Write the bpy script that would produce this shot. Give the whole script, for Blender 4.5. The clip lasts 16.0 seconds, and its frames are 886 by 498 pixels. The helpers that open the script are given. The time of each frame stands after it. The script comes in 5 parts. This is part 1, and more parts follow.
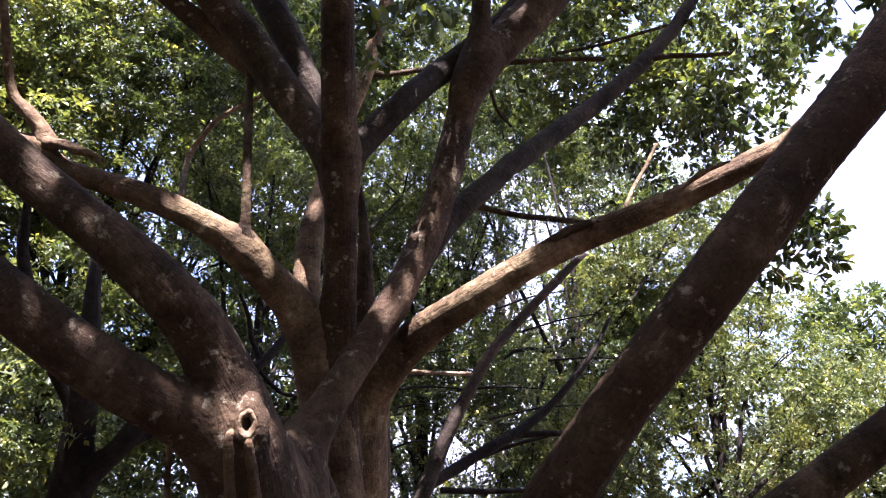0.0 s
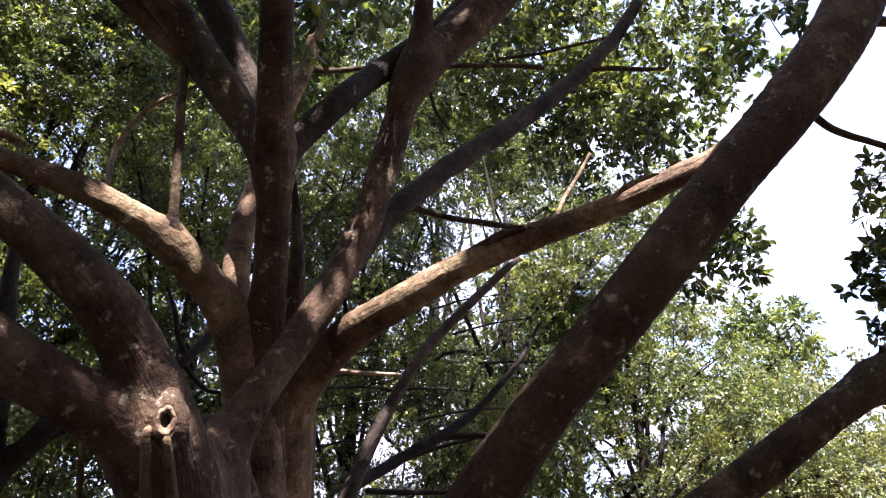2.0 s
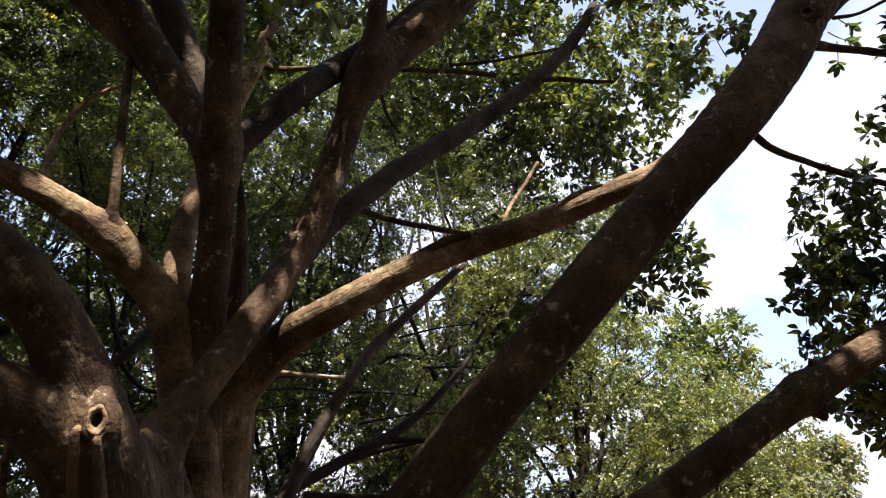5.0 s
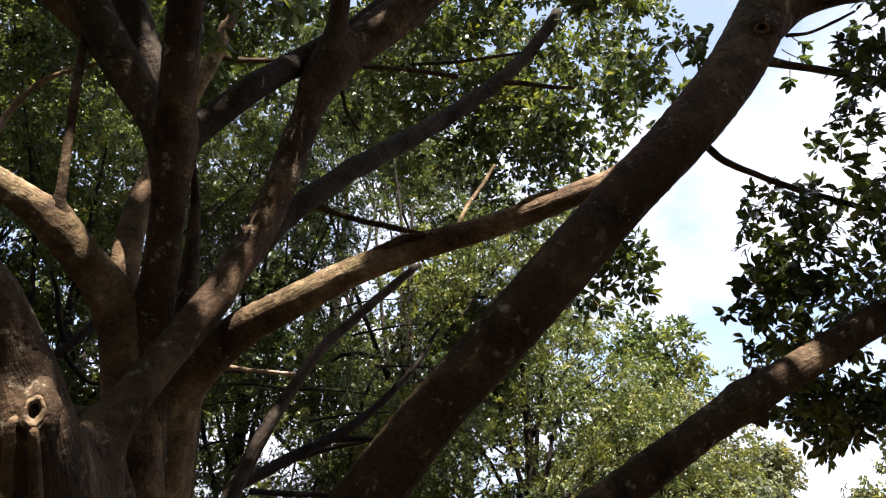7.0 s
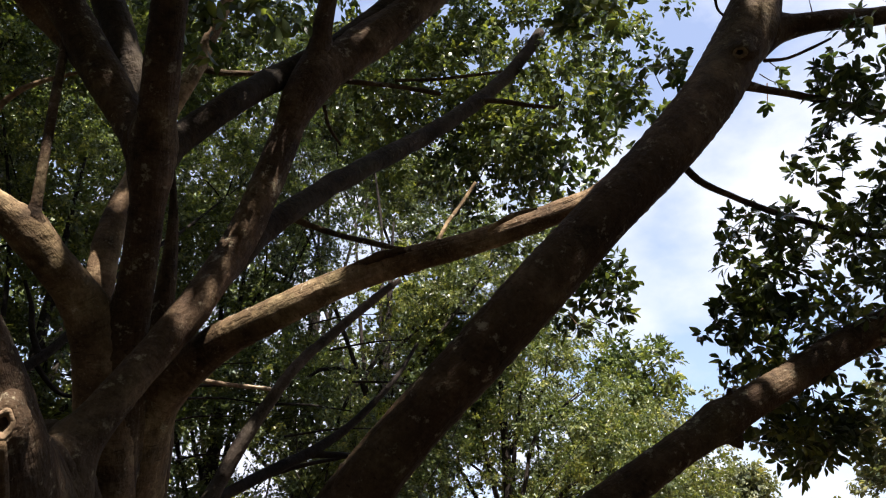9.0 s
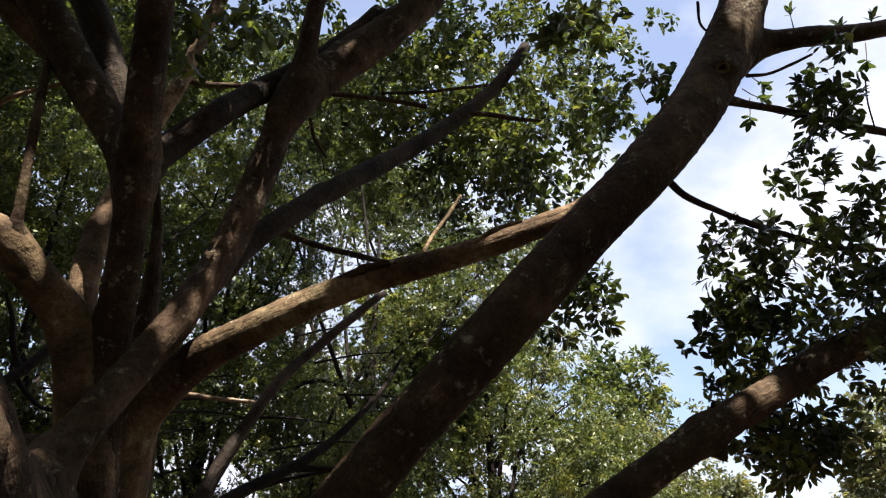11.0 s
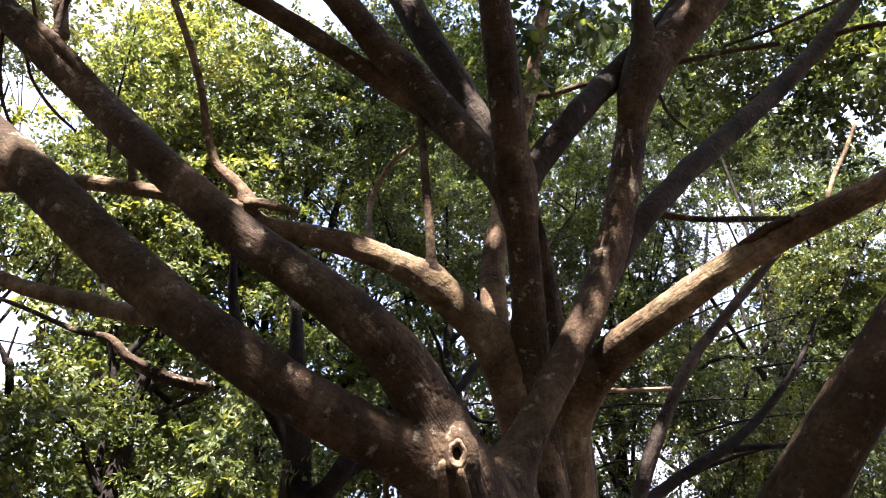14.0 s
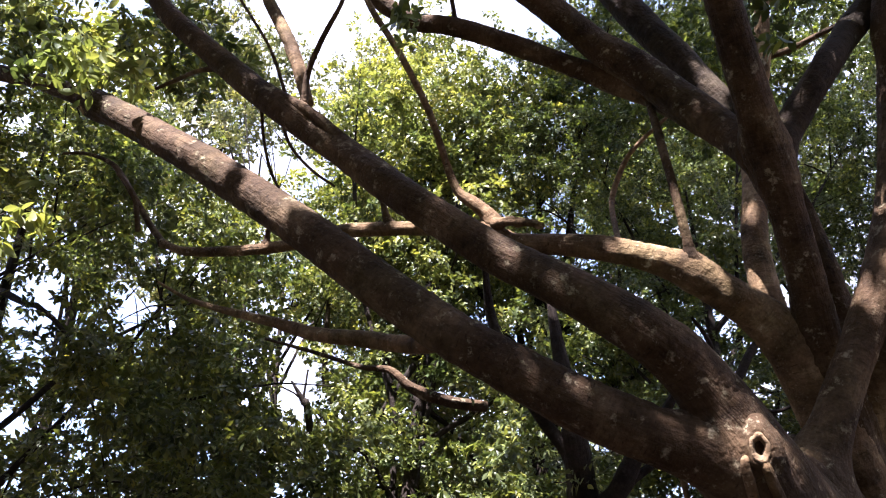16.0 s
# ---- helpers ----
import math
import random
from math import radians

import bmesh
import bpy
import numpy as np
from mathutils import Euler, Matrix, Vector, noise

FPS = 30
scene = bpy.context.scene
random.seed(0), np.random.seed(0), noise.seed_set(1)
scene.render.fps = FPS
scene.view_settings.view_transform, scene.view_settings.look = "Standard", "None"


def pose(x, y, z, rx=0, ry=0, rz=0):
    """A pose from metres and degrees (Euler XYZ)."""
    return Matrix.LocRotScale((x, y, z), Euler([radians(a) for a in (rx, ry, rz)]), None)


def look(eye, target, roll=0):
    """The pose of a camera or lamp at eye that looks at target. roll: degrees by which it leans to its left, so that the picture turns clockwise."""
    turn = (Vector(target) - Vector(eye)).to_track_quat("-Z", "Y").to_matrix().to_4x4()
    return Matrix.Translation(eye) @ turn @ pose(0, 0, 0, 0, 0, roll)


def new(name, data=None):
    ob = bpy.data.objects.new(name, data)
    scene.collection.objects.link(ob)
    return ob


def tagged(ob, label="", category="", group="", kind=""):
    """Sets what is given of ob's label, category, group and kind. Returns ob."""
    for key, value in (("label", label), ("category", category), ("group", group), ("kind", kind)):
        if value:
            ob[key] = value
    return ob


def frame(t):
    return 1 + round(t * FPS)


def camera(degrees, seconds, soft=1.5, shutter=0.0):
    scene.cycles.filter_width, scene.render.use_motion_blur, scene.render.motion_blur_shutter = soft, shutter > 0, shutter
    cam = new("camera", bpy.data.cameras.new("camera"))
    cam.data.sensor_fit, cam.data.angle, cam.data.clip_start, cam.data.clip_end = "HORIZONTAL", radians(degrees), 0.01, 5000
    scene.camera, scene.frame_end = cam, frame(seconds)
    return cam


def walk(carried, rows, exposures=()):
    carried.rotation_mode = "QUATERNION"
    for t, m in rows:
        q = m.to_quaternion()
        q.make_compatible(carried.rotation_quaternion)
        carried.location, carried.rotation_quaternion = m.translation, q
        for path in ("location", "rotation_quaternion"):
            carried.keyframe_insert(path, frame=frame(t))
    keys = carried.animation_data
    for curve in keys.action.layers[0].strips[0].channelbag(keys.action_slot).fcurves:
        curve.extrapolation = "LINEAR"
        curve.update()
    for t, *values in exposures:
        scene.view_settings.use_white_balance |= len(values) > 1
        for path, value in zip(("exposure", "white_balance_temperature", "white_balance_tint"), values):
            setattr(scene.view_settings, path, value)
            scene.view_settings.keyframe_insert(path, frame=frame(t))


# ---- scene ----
cam = camera(59.11, 16.0, soft=1.15)
PATH = [
    (0.0, 0.0, 0.0, 1.6, 116.5, -0.0, 0.0),
    (0.5, 0.0038, -0.0001, 1.6002, 116.54, -0.102, -0.748),
    (1.0, 0.0089, 0.0005, 1.5987, 116.262, 0.006, -1.617),
    (1.5, 0.0208, -0.0002, 1.599, 116.308, 0.036, -3.784),
    (2.0, 0.0279, -0.0015, 1.6004, 116.574, 0.16, -5.038),
    (2.5, 0.0355, -0.0025, 1.601, 116.676, 0.155, -6.448),
    (3.0, 0.0391, -0.0041, 1.6033, 117.107, 0.107, -7.155),
    (3.5, 0.0413, -0.0051, 1.6046, 117.354, -0.038, -7.661),
    (4.0, 0.0524, -0.0074, 1.6058, 117.569, 0.626, -9.39),
    (4.2, 0.0482, -0.0066, 1.6048, 116.93, 0.24, -8.69),
    (6.3, 0.0603, -0.0073, 1.6018, 116.82, 0.24, -11.05),
    (6.5, 0.0625, -0.0075, 1.6023, 116.93, 0.226, -11.439),
    (7.0, 0.0687, -0.0085, 1.6018, 116.822, -0.105, -12.751),
    (7.5, 0.073, -0.0099, 1.6024, 116.936, -0.125, -13.603),
    (8.0, 0.0732, -0.011, 1.6046, 117.337, -0.367, -13.803),
    (8.5, 0.0738, -0.0128, 1.6076, 117.897, -0.462, -14.053),
    (9.0, 0.0762, -0.0136, 1.6079, 117.958, -0.304, -14.433),
    (9.2, 0.0774, -0.014, 1.608, 118.0, -0.27, -14.65),
    (11.3, 0.0825, -0.0178, 1.6127, 118.87, 0.15, -15.55),
    (11.5, 0.0837, -0.0182, 1.6125, 118.815, 0.182, -15.744),
    (12.0, 0.0862, -0.0182, 1.6113, 118.582, 0.228, -16.169),
    (12.5, 0.0779, -0.015, 1.6097, 118.28, 0.097, -14.588),
    (13.0, 0.0322, -0.0048, 1.6062, 117.633, -0.133, -6.022),
    (13.5, -0.0271, -0.0045, 1.6065, 117.696, -0.036, 4.993),
    (14.0, -0.075, -0.0135, 1.6083, 118.032, -0.36, 13.85),
    (14.5, -0.1123, -0.0266, 1.6105, 118.429, -0.329, 21.219),
    (15.0, -0.1388, -0.0379, 1.6094, 118.24, -0.568, 26.454),
    (15.5, -0.1544, -0.0465, 1.6097, 118.298, -0.552, 29.774),
    (16.0, -0.1689, -0.0562, 1.6109, 118.505, -0.049, 33.292),
]
EXPOSURES = [(0.0, 3.03, 5420, 31), (2.0, 2.88, 5550, 29), (3.5, 2.25, 6150, 22), (4.5, 2.18, 6120, 19), (6.5, 2.2, 6050, 18), (7.0, 2.12, 6030, 16), (7.5, 1.88, 6020, 15), (8.0, 1.76, 6000, 14),
             (12.5, 1.76, 6000, 14), (13.0, 1.96, 6250, 14), (13.5, 2.76, 6350, 14), (14.0, 3.06, 5750, 22), (16.0, 2.88, 5650, 24)]
walk(cam, [(t, pose(x, y, z, rx, ry, rz)) for t, x, y, z, rx, ry, rz in PATH], EXPOSURES)

# ---- sky and sun ----
SUN_AZ, SUN_EL = radians(175), radians(60)      # azimuth from +y towards +x
TO_SUN = Vector((math.sin(SUN_AZ) * math.cos(SUN_EL), math.cos(SUN_AZ) * math.cos(SUN_EL), math.sin(SUN_EL)))


def make_sky():
    world = bpy.data.worlds.new("sky")
    world.use_nodes = True
    scene.world = world
    nt = world.node_tree
    nt.nodes.clear()
    out = nt.nodes.new("ShaderNodeOutputWorld")
    bg = nt.nodes.new("ShaderNodeBackground")
    bg.inputs["Strength"].default_value = 0.08
    sky = nt.nodes.new("ShaderNodeTexSky")
    sky.sky_type = "NISHITA"
    sky.sun_disc = False
    sky.sun_elevation = SUN_EL
    sky.sun_rotation = SUN_AZ
    co = nt.nodes.new("ShaderNodeTexCoord")
    mp = nt.nodes.new("ShaderNodeMapping")
    mp.inputs["Location"].default_value = (1.3, 0.4, 0.2)
    mp.inputs["Scale"].default_value = (1.0, 1.0, 1.6)
    no = nt.nodes.new("ShaderNodeTexNoise")
    no.inputs["Scale"].default_value = 2.6
    no.inputs["Detail"].default_value = 9.0
    no.inputs["Roughness"].default_value = 0.55
    rp = nt.nodes.new("ShaderNodeValToRGB")
    rp.color_ramp.elements[0].position = 0.45
    rp.color_ramp.elements[0].color = (0.28, 0.28, 0.28, 1)      # thin haze over the blue
    rp.color_ramp.elements[1].position = 0.63
    mix = nt.nodes.new("ShaderNodeMix")
    mix.data_type = "RGBA"
    mix.inputs["B"].default_value = (4.1, 4.1, 4.25, 1)
    link = nt.links.new
    link(co.outputs["Generated"], mp.inputs["Vector"])
    link(mp.outputs["Vector"], no.inputs["Vector"])
    link(no.outputs["Fac"], rp.inputs["Fac"])
    link(rp.outputs["Color"], mix.inputs["Factor"])
    link(sky.outputs["Color"], mix.inputs["A"])
    link(mix.outputs["Result"], bg.inputs["Color"])
    link(bg.outputs["Background"], out.inputs["Surface"])


make_sky()
sun_lamp = new("sun", bpy.data.lights.new("sun", "SUN"))
sun_lamp.data.energy = 5.0
sun_lamp.data.angle = radians(0.45)
sun_lamp.data.color = (1.0, 0.93, 0.82)
sun_lamp.matrix_world = look(TO_SUN * 30, (0, 0, 0))

# openings cut in leaves for sun patches: place on the bark, opening's radius
SUN_FAR_LEFT = [
    (-2.26, 3.70, 4.04, 0.16), (-2.37, 3.69, 4.06, 0.10), (-3.47, 2.98, 5.60, 0.16), (-4.06, 2.17, 4.75, 0.18),
    (-3.68, 2.25, 4.47, 0.19), (-3.34, 2.33, 4.20, 0.15), (-2.87, 3.60, 4.23, 0.10), (-4.22, 3.51, 4.43, 0.12),
    (-2.31, 3.60, 4.23, 0.12), (-2.04, 2.76, 3.68, 0.02), (-3.30, 4.24, 3.40, 0.13), (-2.95, 3.33, 3.38, 0.07),
    (-4.12, 1.69, 3.93, 0.30), (-3.97, 1.53, 4.94, 0.34), (-2.88, 2.06, 4.66, 0.20), (-4.35, 3.88, 3.26, 0.25),
    (-2.86, 4.51, 3.41, 0.30), (-2.99, 4.65, 3.14, 0.25),
]
SUN_LEFT = [
    (-1.35, 3.89, 3.78, 0.13), (-1.14, 3.96, 3.63, 0.13), (-1.03, 4.11, 3.55, 0.03), (-0.92, 4.72, 3.89, 0.09),
    (-0.89, 4.82, 4.25, 0.04), (-0.85, 3.37, 2.46, 0.045), (-0.82, 3.54, 2.23, 0.06), (-0.91, 3.54, 2.23, 0.04),
    (-1.44, 3.83, 3.79, 0.06), (-1.24, 3.88, 3.68, 0.05), (-1.72, 2.86, 3.37, 0.04), (-1.49, 2.89, 3.20, 0.02),
    (-1.47, 3.02, 2.72, 0.01), (-1.19, 3.23, 2.52, 0.01), (-1.18, 3.23, 2.52, 0.01), (-1.79, 2.89, 3.43, 0.03),
    (-0.31, 4.26, 3.36, 0.02),
]
SUN_RIGHT = [
    (0.15, 4.19, 3.39, 0.20), (0.34, 4.04, 3.47, 0.16), (1.60, 3.32, 3.79, 0.16), (1.38, 3.42, 3.70, 0.10),
    (3.08, 3.75, 3.15, 0.08), (2.85, 3.03, 5.17, 0.10), (2.89, 3.77, 3.00, 0.03), (3.30, 4.00, 4.20, 0.26),
    (3.60, 3.80, 4.45, 0.22), (3.60, 4.10, 3.95, 0.2), (-0.08, 4.42, 3.26, 0.07), (0.08, 6.66, 3.25, 0.10),
    (1.10, 3.80, 3.88, 0.12),
]
SHAFTS = SUN_FAR_LEFT + SUN_LEFT + SUN_RIGHT


# ---- materials ----
def node_material(name):
    m = bpy.data.materials.new(name)
    m.use_nodes = True
    nt = m.node_tree
    bsdf = nt.nodes["Principled BSDF"]
    return m, nt, bsdf


def noise_node(nt, scale, detail=6.0, rough=0.6, stretch=(1, 1, 1), space="Object"):
    co = nt.nodes.new("ShaderNodeTexCoord")
    mp = nt.nodes.new("ShaderNodeMapping")
    mp.inputs["Scale"].default_value = stretch
    n = nt.nodes.new("ShaderNodeTexNoise")
    n.inputs["Scale"].default_value = scale
    n.inputs["Detail"].default_value = detail
    n.inputs["Roughness"].default_value = rough
    nt.links.new(co.outputs[space], mp.inputs["Vector"])
    nt.links.new(mp.outputs["Vector"], n.inputs["Vector"])
    return n


def ramp_node(nt, source, stops):
    r = nt.nodes.new("ShaderNodeValToRGB")
    els = r.color_ramp.elements
    els[0].position, els[0].color = stops[0][0], (*stops[0][1], 1)
    els[1].position, els[1].color = stops[-1][0], (*stops[-1][1], 1)
    for p, c in stops[1:-1]:
        e = els.new(p)
        e.color = (*c, 1)
    nt.links.new(source, r.inputs["Fac"])
    return r


def mix_node(nt, fac, a, b, kind="MIX"):
    m = nt.nodes.new("ShaderNodeMix")
    m.data_type = "RGBA"
    m.blend_type = kind
    for key, v in (("Factor", fac), ("A", a), ("B", b)):
        if isinstance(v, (int, float)):
            m.inputs[key].default_value = v
        elif isinstance(v, tuple):
            m.inputs[key].default_value = (*v, 1)
        else:
            nt.links.new(v, m.inputs[key])
    return m.outputs["Result"]


def bark_material(name, dark, mid, pale, lichen=(0.42, 0.41, 0.36), lichen_at=0.62):
    m, nt, bsdf = node_material(name)
    big = noise_node(nt, 3.0, 5.0, 0.6)
    fine = noise_node(nt, 38.0, 8.0, 0.65)
    spots = noise_node(nt, 11.0, 6.0, 0.7)
    rings = noise_node(nt, 15.0, 5.0, 0.6)
    ridge = noise_node(nt, 1.0, 5.0, 0.62, (42.0, 6.0, 1.0), "UV")
    lump = noise_node(nt, 1.0, 4.0, 0.55, (5.0, 14.0, 1.0), "UV")
    base = ramp_node(nt, big.outputs["Fac"], [(0.3, dark), (0.52, mid), (0.72, pale)])
    grain = ramp_node(nt, fine.outputs["Fac"], [(0.3, (0.55, 0.53, 0.5)), (0.6, (1.0, 1.0, 1.0)), (0.8, (1.25, 1.2, 1.15))])
    col = mix_node(nt, 0.85, base.outputs["Color"], grain.outputs["Color"], "MULTIPLY")
    lich = ramp_node(nt, spots.outputs["Fac"], [(lichen_at, (0, 0, 0)), (lichen_at + 0.08, (0.8, 0.8, 0.8))])
    col = mix_node(nt, lich.outputs["Color"], col, lichen)
    flecks = noise_node(nt, 75.0, 3.0, 0.5)
    fleck = ramp_node(nt, flecks.outputs["Fac"], [(0.6, (0, 0, 0)), (0.68, (0.26, 0.26, 0.26))])
    where = ramp_node(nt, noise_node(nt, 2.3, 4.0, 0.6).outputs["Fac"], [(0.46, (0.12, 0.12, 0.12)), (0.6, (1, 1, 1))])
    col = mix_node(nt, mix_node(nt, 1.0, fleck.outputs["Color"], where.outputs["Color"], "MULTIPLY"), col, lichen)
    streak = noise_node(nt, 6.5, 7.0, 0.7)
    stain = ramp_node(nt, streak.outputs["Fac"], [(0.36, (0.42, 0.4, 0.38)), (0.5, (1.0, 1.0, 1.0))])
    col = mix_node(nt, 0.8, col, stain.outputs["Color"], "MULTIPLY")
    lines = ramp_node(nt, ridge.outputs["Fac"], [(0.34, (0.5, 0.48, 0.46)), (0.52, (1.0, 1.0, 1.0)), (0.75, (1.3, 1.28, 1.25))])
    col = mix_node(nt, 0.4, col, lines.outputs["Color"], "MULTIPLY")
    # broad grey-green algae film and thin dark cracks across the limb
    film = ramp_node(nt, noise_node(nt, 1.7, 6.0, 0.65).outputs["Fac"], [(0.46, (0, 0, 0)), (0.66, (0.5, 0.5, 0.5))])
    col = mix_node(nt, film.outputs["Color"], col, mix_node(nt, 1.0, col, (0.8, 1.0, 0.78), "MULTIPLY"))
    crack = noise_node(nt, 1.0, 3.0, 0.5, (70.0, 11.0, 1.0), "UV")
    cracks = ramp_node(nt, crack.outputs["Fac"], [(0.30, (0.35, 0.33, 0.31)), (0.38, (1.0, 1.0, 1.0))])
    col = mix_node(nt, 0.8, col, cracks.outputs["Color"], "MULTIPLY")
    nt.links.new(col, bsdf.inputs["Base Color"])
    bsdf.inputs["Roughness"].default_value = 0.85
    bsdf.inputs["Specular IOR Level"].default_value = 0.16
    b1 = nt.nodes.new("ShaderNodeBump")
    b1.inputs["Strength"].default_value = 0.8
    b1.inputs["Distance"].default_value = 0.025
    nt.links.new(rings.outputs["Fac"], b1.inputs["Height"])
    b2 = nt.nodes.new("ShaderNodeBump")
    b2.inputs["Strength"].default_value = 0.6
    b2.inputs["Distance"].default_value = 0.006
    nt.links.new(fine.outputs["Fac"], b2.inputs["Height"])
    nt.links.new(b1.outputs["Normal"], b2.inputs["Normal"])
    b3 = nt.nodes.new("ShaderNodeBump")
    b3.inputs["Strength"].default_value = 0.45
    b3.inputs["Distance"].default_value = 0.012
    nt.links.new(ridge.outputs["Fac"], b3.inputs["Height"])
    nt.links.new(b2.outputs["Normal"], b3.inputs["Normal"])
    b4 = nt.nodes.new("ShaderNodeBump")
    b4.inputs["Strength"].default_value = 0.6
    b4.inputs["Distance"].default_value = 0.03
    nt.links.new(lump.outputs["Fac"], b4.inputs["Height"])
    nt.links.new(b3.outputs["Normal"], b4.inputs["Normal"])
    nt.links.new(b4.outputs["Normal"], bsdf.inputs["Normal"])
    return m


def leaf_material(name, dark, mid, light, glow=0.36, rough=0.4, single=False):
    dark, mid, light = [(0.98 * c[0], 0.95 * c[1], 0.95 * c[2]) for c in (dark, mid, light)]
    m, nt, bsdf = node_material(name)
    geo = nt.nodes.new("ShaderNodeNewGeometry")
    info = nt.nodes.new("ShaderNodeObjectInfo")
    patch = noise_node(nt, 0.9, 3.0, 0.5)
    one = ramp_node(nt, (info if single else geo).outputs["Random" if single else "Random Per Island"], [(0.0, dark), (0.5, mid), (0.93, light), (1.0, (light[0] * 1.25, light[1] * 1.1, light[2]))])
    two = ramp_node(nt, patch.outputs["Fac"], [(0.35, (0.72, 0.8, 0.8)), (0.65, (1.2, 1.12, 0.9))])
    col = mix_node(nt, 1.0, one.outputs["Color"], two.outputs["Color"], "MULTIPLY")
    spray = noise_node(nt, 3.2, 2.0, 0.5)
    three = ramp_node(nt, spray.outputs["Fac"], [(0.36, (0.6, 0.66, 0.7)), (0.5, (1.0, 1.0, 1.0)), (0.66, (1.5, 1.4, 1.1))])
    col = mix_node(nt, 1.0, col, three.outputs["Color"], "MULTIPLY")
    nt.links.new(col, bsdf.inputs["Base Color"])
    bsdf.inputs["Roughness"].default_value = rough
    bsdf.inputs["Specular IOR Level"].default_value = 0.42
    tr = nt.nodes.new("ShaderNodeBsdfTranslucent")
    warm = mix_node(nt, 1.0, col, (1.4, 1.4, 0.65), "MULTIPLY")
    nt.links.new(warm, tr.inputs["Color"])
    mx = nt.nodes.new("ShaderNodeMixShader")
    mx.inputs["Fac"].default_value = glow
    nt.links.new(bsdf.outputs["BSDF"], mx.inputs[1])
    nt.links.new(tr.outputs["BSDF"], mx.inputs[2])
    nt.links.new(mx.outputs["Shader"], nt.nodes["Material Output"].inputs["Surface"])
    return m


def ground_material():
    m, nt, bsdf = node_material("leaf_littered_soil")
    a = noise_node(nt, 1.2, 8.0, 0.65)
    b = noise_node(nt, 30.0, 8.0, 0.7)
    soil = ramp_node(nt, a.outputs["Fac"], [(0.3, (0.08, 0.052, 0.034)), (0.5, (0.15, 0.1, 0.064)), (0.7, (0.1, 0.09, 0.045))])
    bits = ramp_node(nt, b.outputs["Fac"], [(0.35, (0.5, 0.5, 0.5)), (0.7, (1.4, 1.25, 1.0))])
    nt.links.new(mix_node(nt, 1.0, soil.outputs["Color"], bits.outputs["Color"], "MULTIPLY"), bsdf.inputs["Base Color"])
    bsdf.inputs["Roughness"].default_value = 0.95
    bp = nt.nodes.new("ShaderNodeBump")
    bp.inputs["Distance"].default_value = 0.03
    nt.links.new(b.outputs["Fac"], bp.inputs["Height"])
    nt.links.new(bp.outputs["Normal"], bsdf.inputs["Normal"])
    return m


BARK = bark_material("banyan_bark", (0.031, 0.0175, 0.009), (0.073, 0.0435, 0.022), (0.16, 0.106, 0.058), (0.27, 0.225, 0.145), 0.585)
# paler copy of the banyan bark: sunlight on limbs put into the tan colour
BARK_SUNLIT_TAN = bark_material("sunlit_tan_bark", (0.05, 0.0285, 0.0145), (0.168, 0.106, 0.055), (0.41, 0.29, 0.162), (0.52, 0.44, 0.3))
BARK_PALE = bark_material("pale_bark", (0.22, 0.148, 0.09), (0.36, 0.255, 0.16), (0.48, 0.365, 0.245))
# darker copy of the banyan bark: shade on upper limbs put into the colour
BARK_SHADED = bark_material("dark_shaded_bark", (0.019, 0.012, 0.007), (0.04, 0.026, 0.0145), (0.075, 0.054, 0.032), (0.13, 0.112, 0.07))
BARK_GREY = bark_material("grey_bark", (0.03, 0.021, 0.015), (0.062, 0.044, 0.032), (0.13, 0.098, 0.074), (0.2, 0.17, 0.13))
# near-black bark: the shade on stems farther back is put into the colour
BARK_FAR = bark_material("shaded_far_bark", (0.012, 0.008, 0.006), (0.024, 0.017, 0.013), (0.045, 0.033, 0.026), (0.05, 0.042, 0.035))
SCAR = bark_material("scar_wood", (0.11, 0.07, 0.04), (0.21, 0.14, 0.08), (0.33, 0.235, 0.145), lichen_at=0.8)
ROT = bark_material("rotten_heartwood", (0.02, 0.014, 0.01), (0.04, 0.028, 0.02), (0.07, 0.05, 0.035), lichen_at=0.9)
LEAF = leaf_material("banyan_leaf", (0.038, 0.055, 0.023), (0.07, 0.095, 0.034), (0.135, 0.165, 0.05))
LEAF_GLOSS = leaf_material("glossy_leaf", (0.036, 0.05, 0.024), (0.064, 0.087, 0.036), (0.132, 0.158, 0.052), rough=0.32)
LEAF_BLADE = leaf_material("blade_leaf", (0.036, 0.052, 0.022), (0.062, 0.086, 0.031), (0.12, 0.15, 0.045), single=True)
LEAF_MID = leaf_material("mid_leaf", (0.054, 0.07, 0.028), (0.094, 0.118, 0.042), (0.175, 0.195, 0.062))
# brighter, yellower leaf copy: sunlight on the foliage put into the colour
LEAF_SUNLIT = leaf_material("sunlit_leaf", (0.09, 0.11, 0.04), (0.155, 0.178, 0.064), (0.25, 0.27, 0.1), 0.38)
# paler, greyer copy for far trees: haze and sun put into the colour
LEAF_FAR = leaf_material("hazy_far_leaf", (0.07, 0.082, 0.042), (0.118, 0.13, 0.068), (0.19, 0.198, 0.11))
SOIL = ground_material()


# ---- builders ----
def mesh_object(name, mesh, material, parent=None, label=""):
    mesh.materials.append(material)
    ob = new(name, mesh)
    if parent:
        ob.parent = parent
    return tagged(ob, label)


def thing(name, label, category, x=0.0, y=0.0, z=0.0, group=""):
    ob = new(name)
    ob.location = (x, y, z)
    ob.empty_display_size = 0.3
    return tagged(ob, label, category, group)


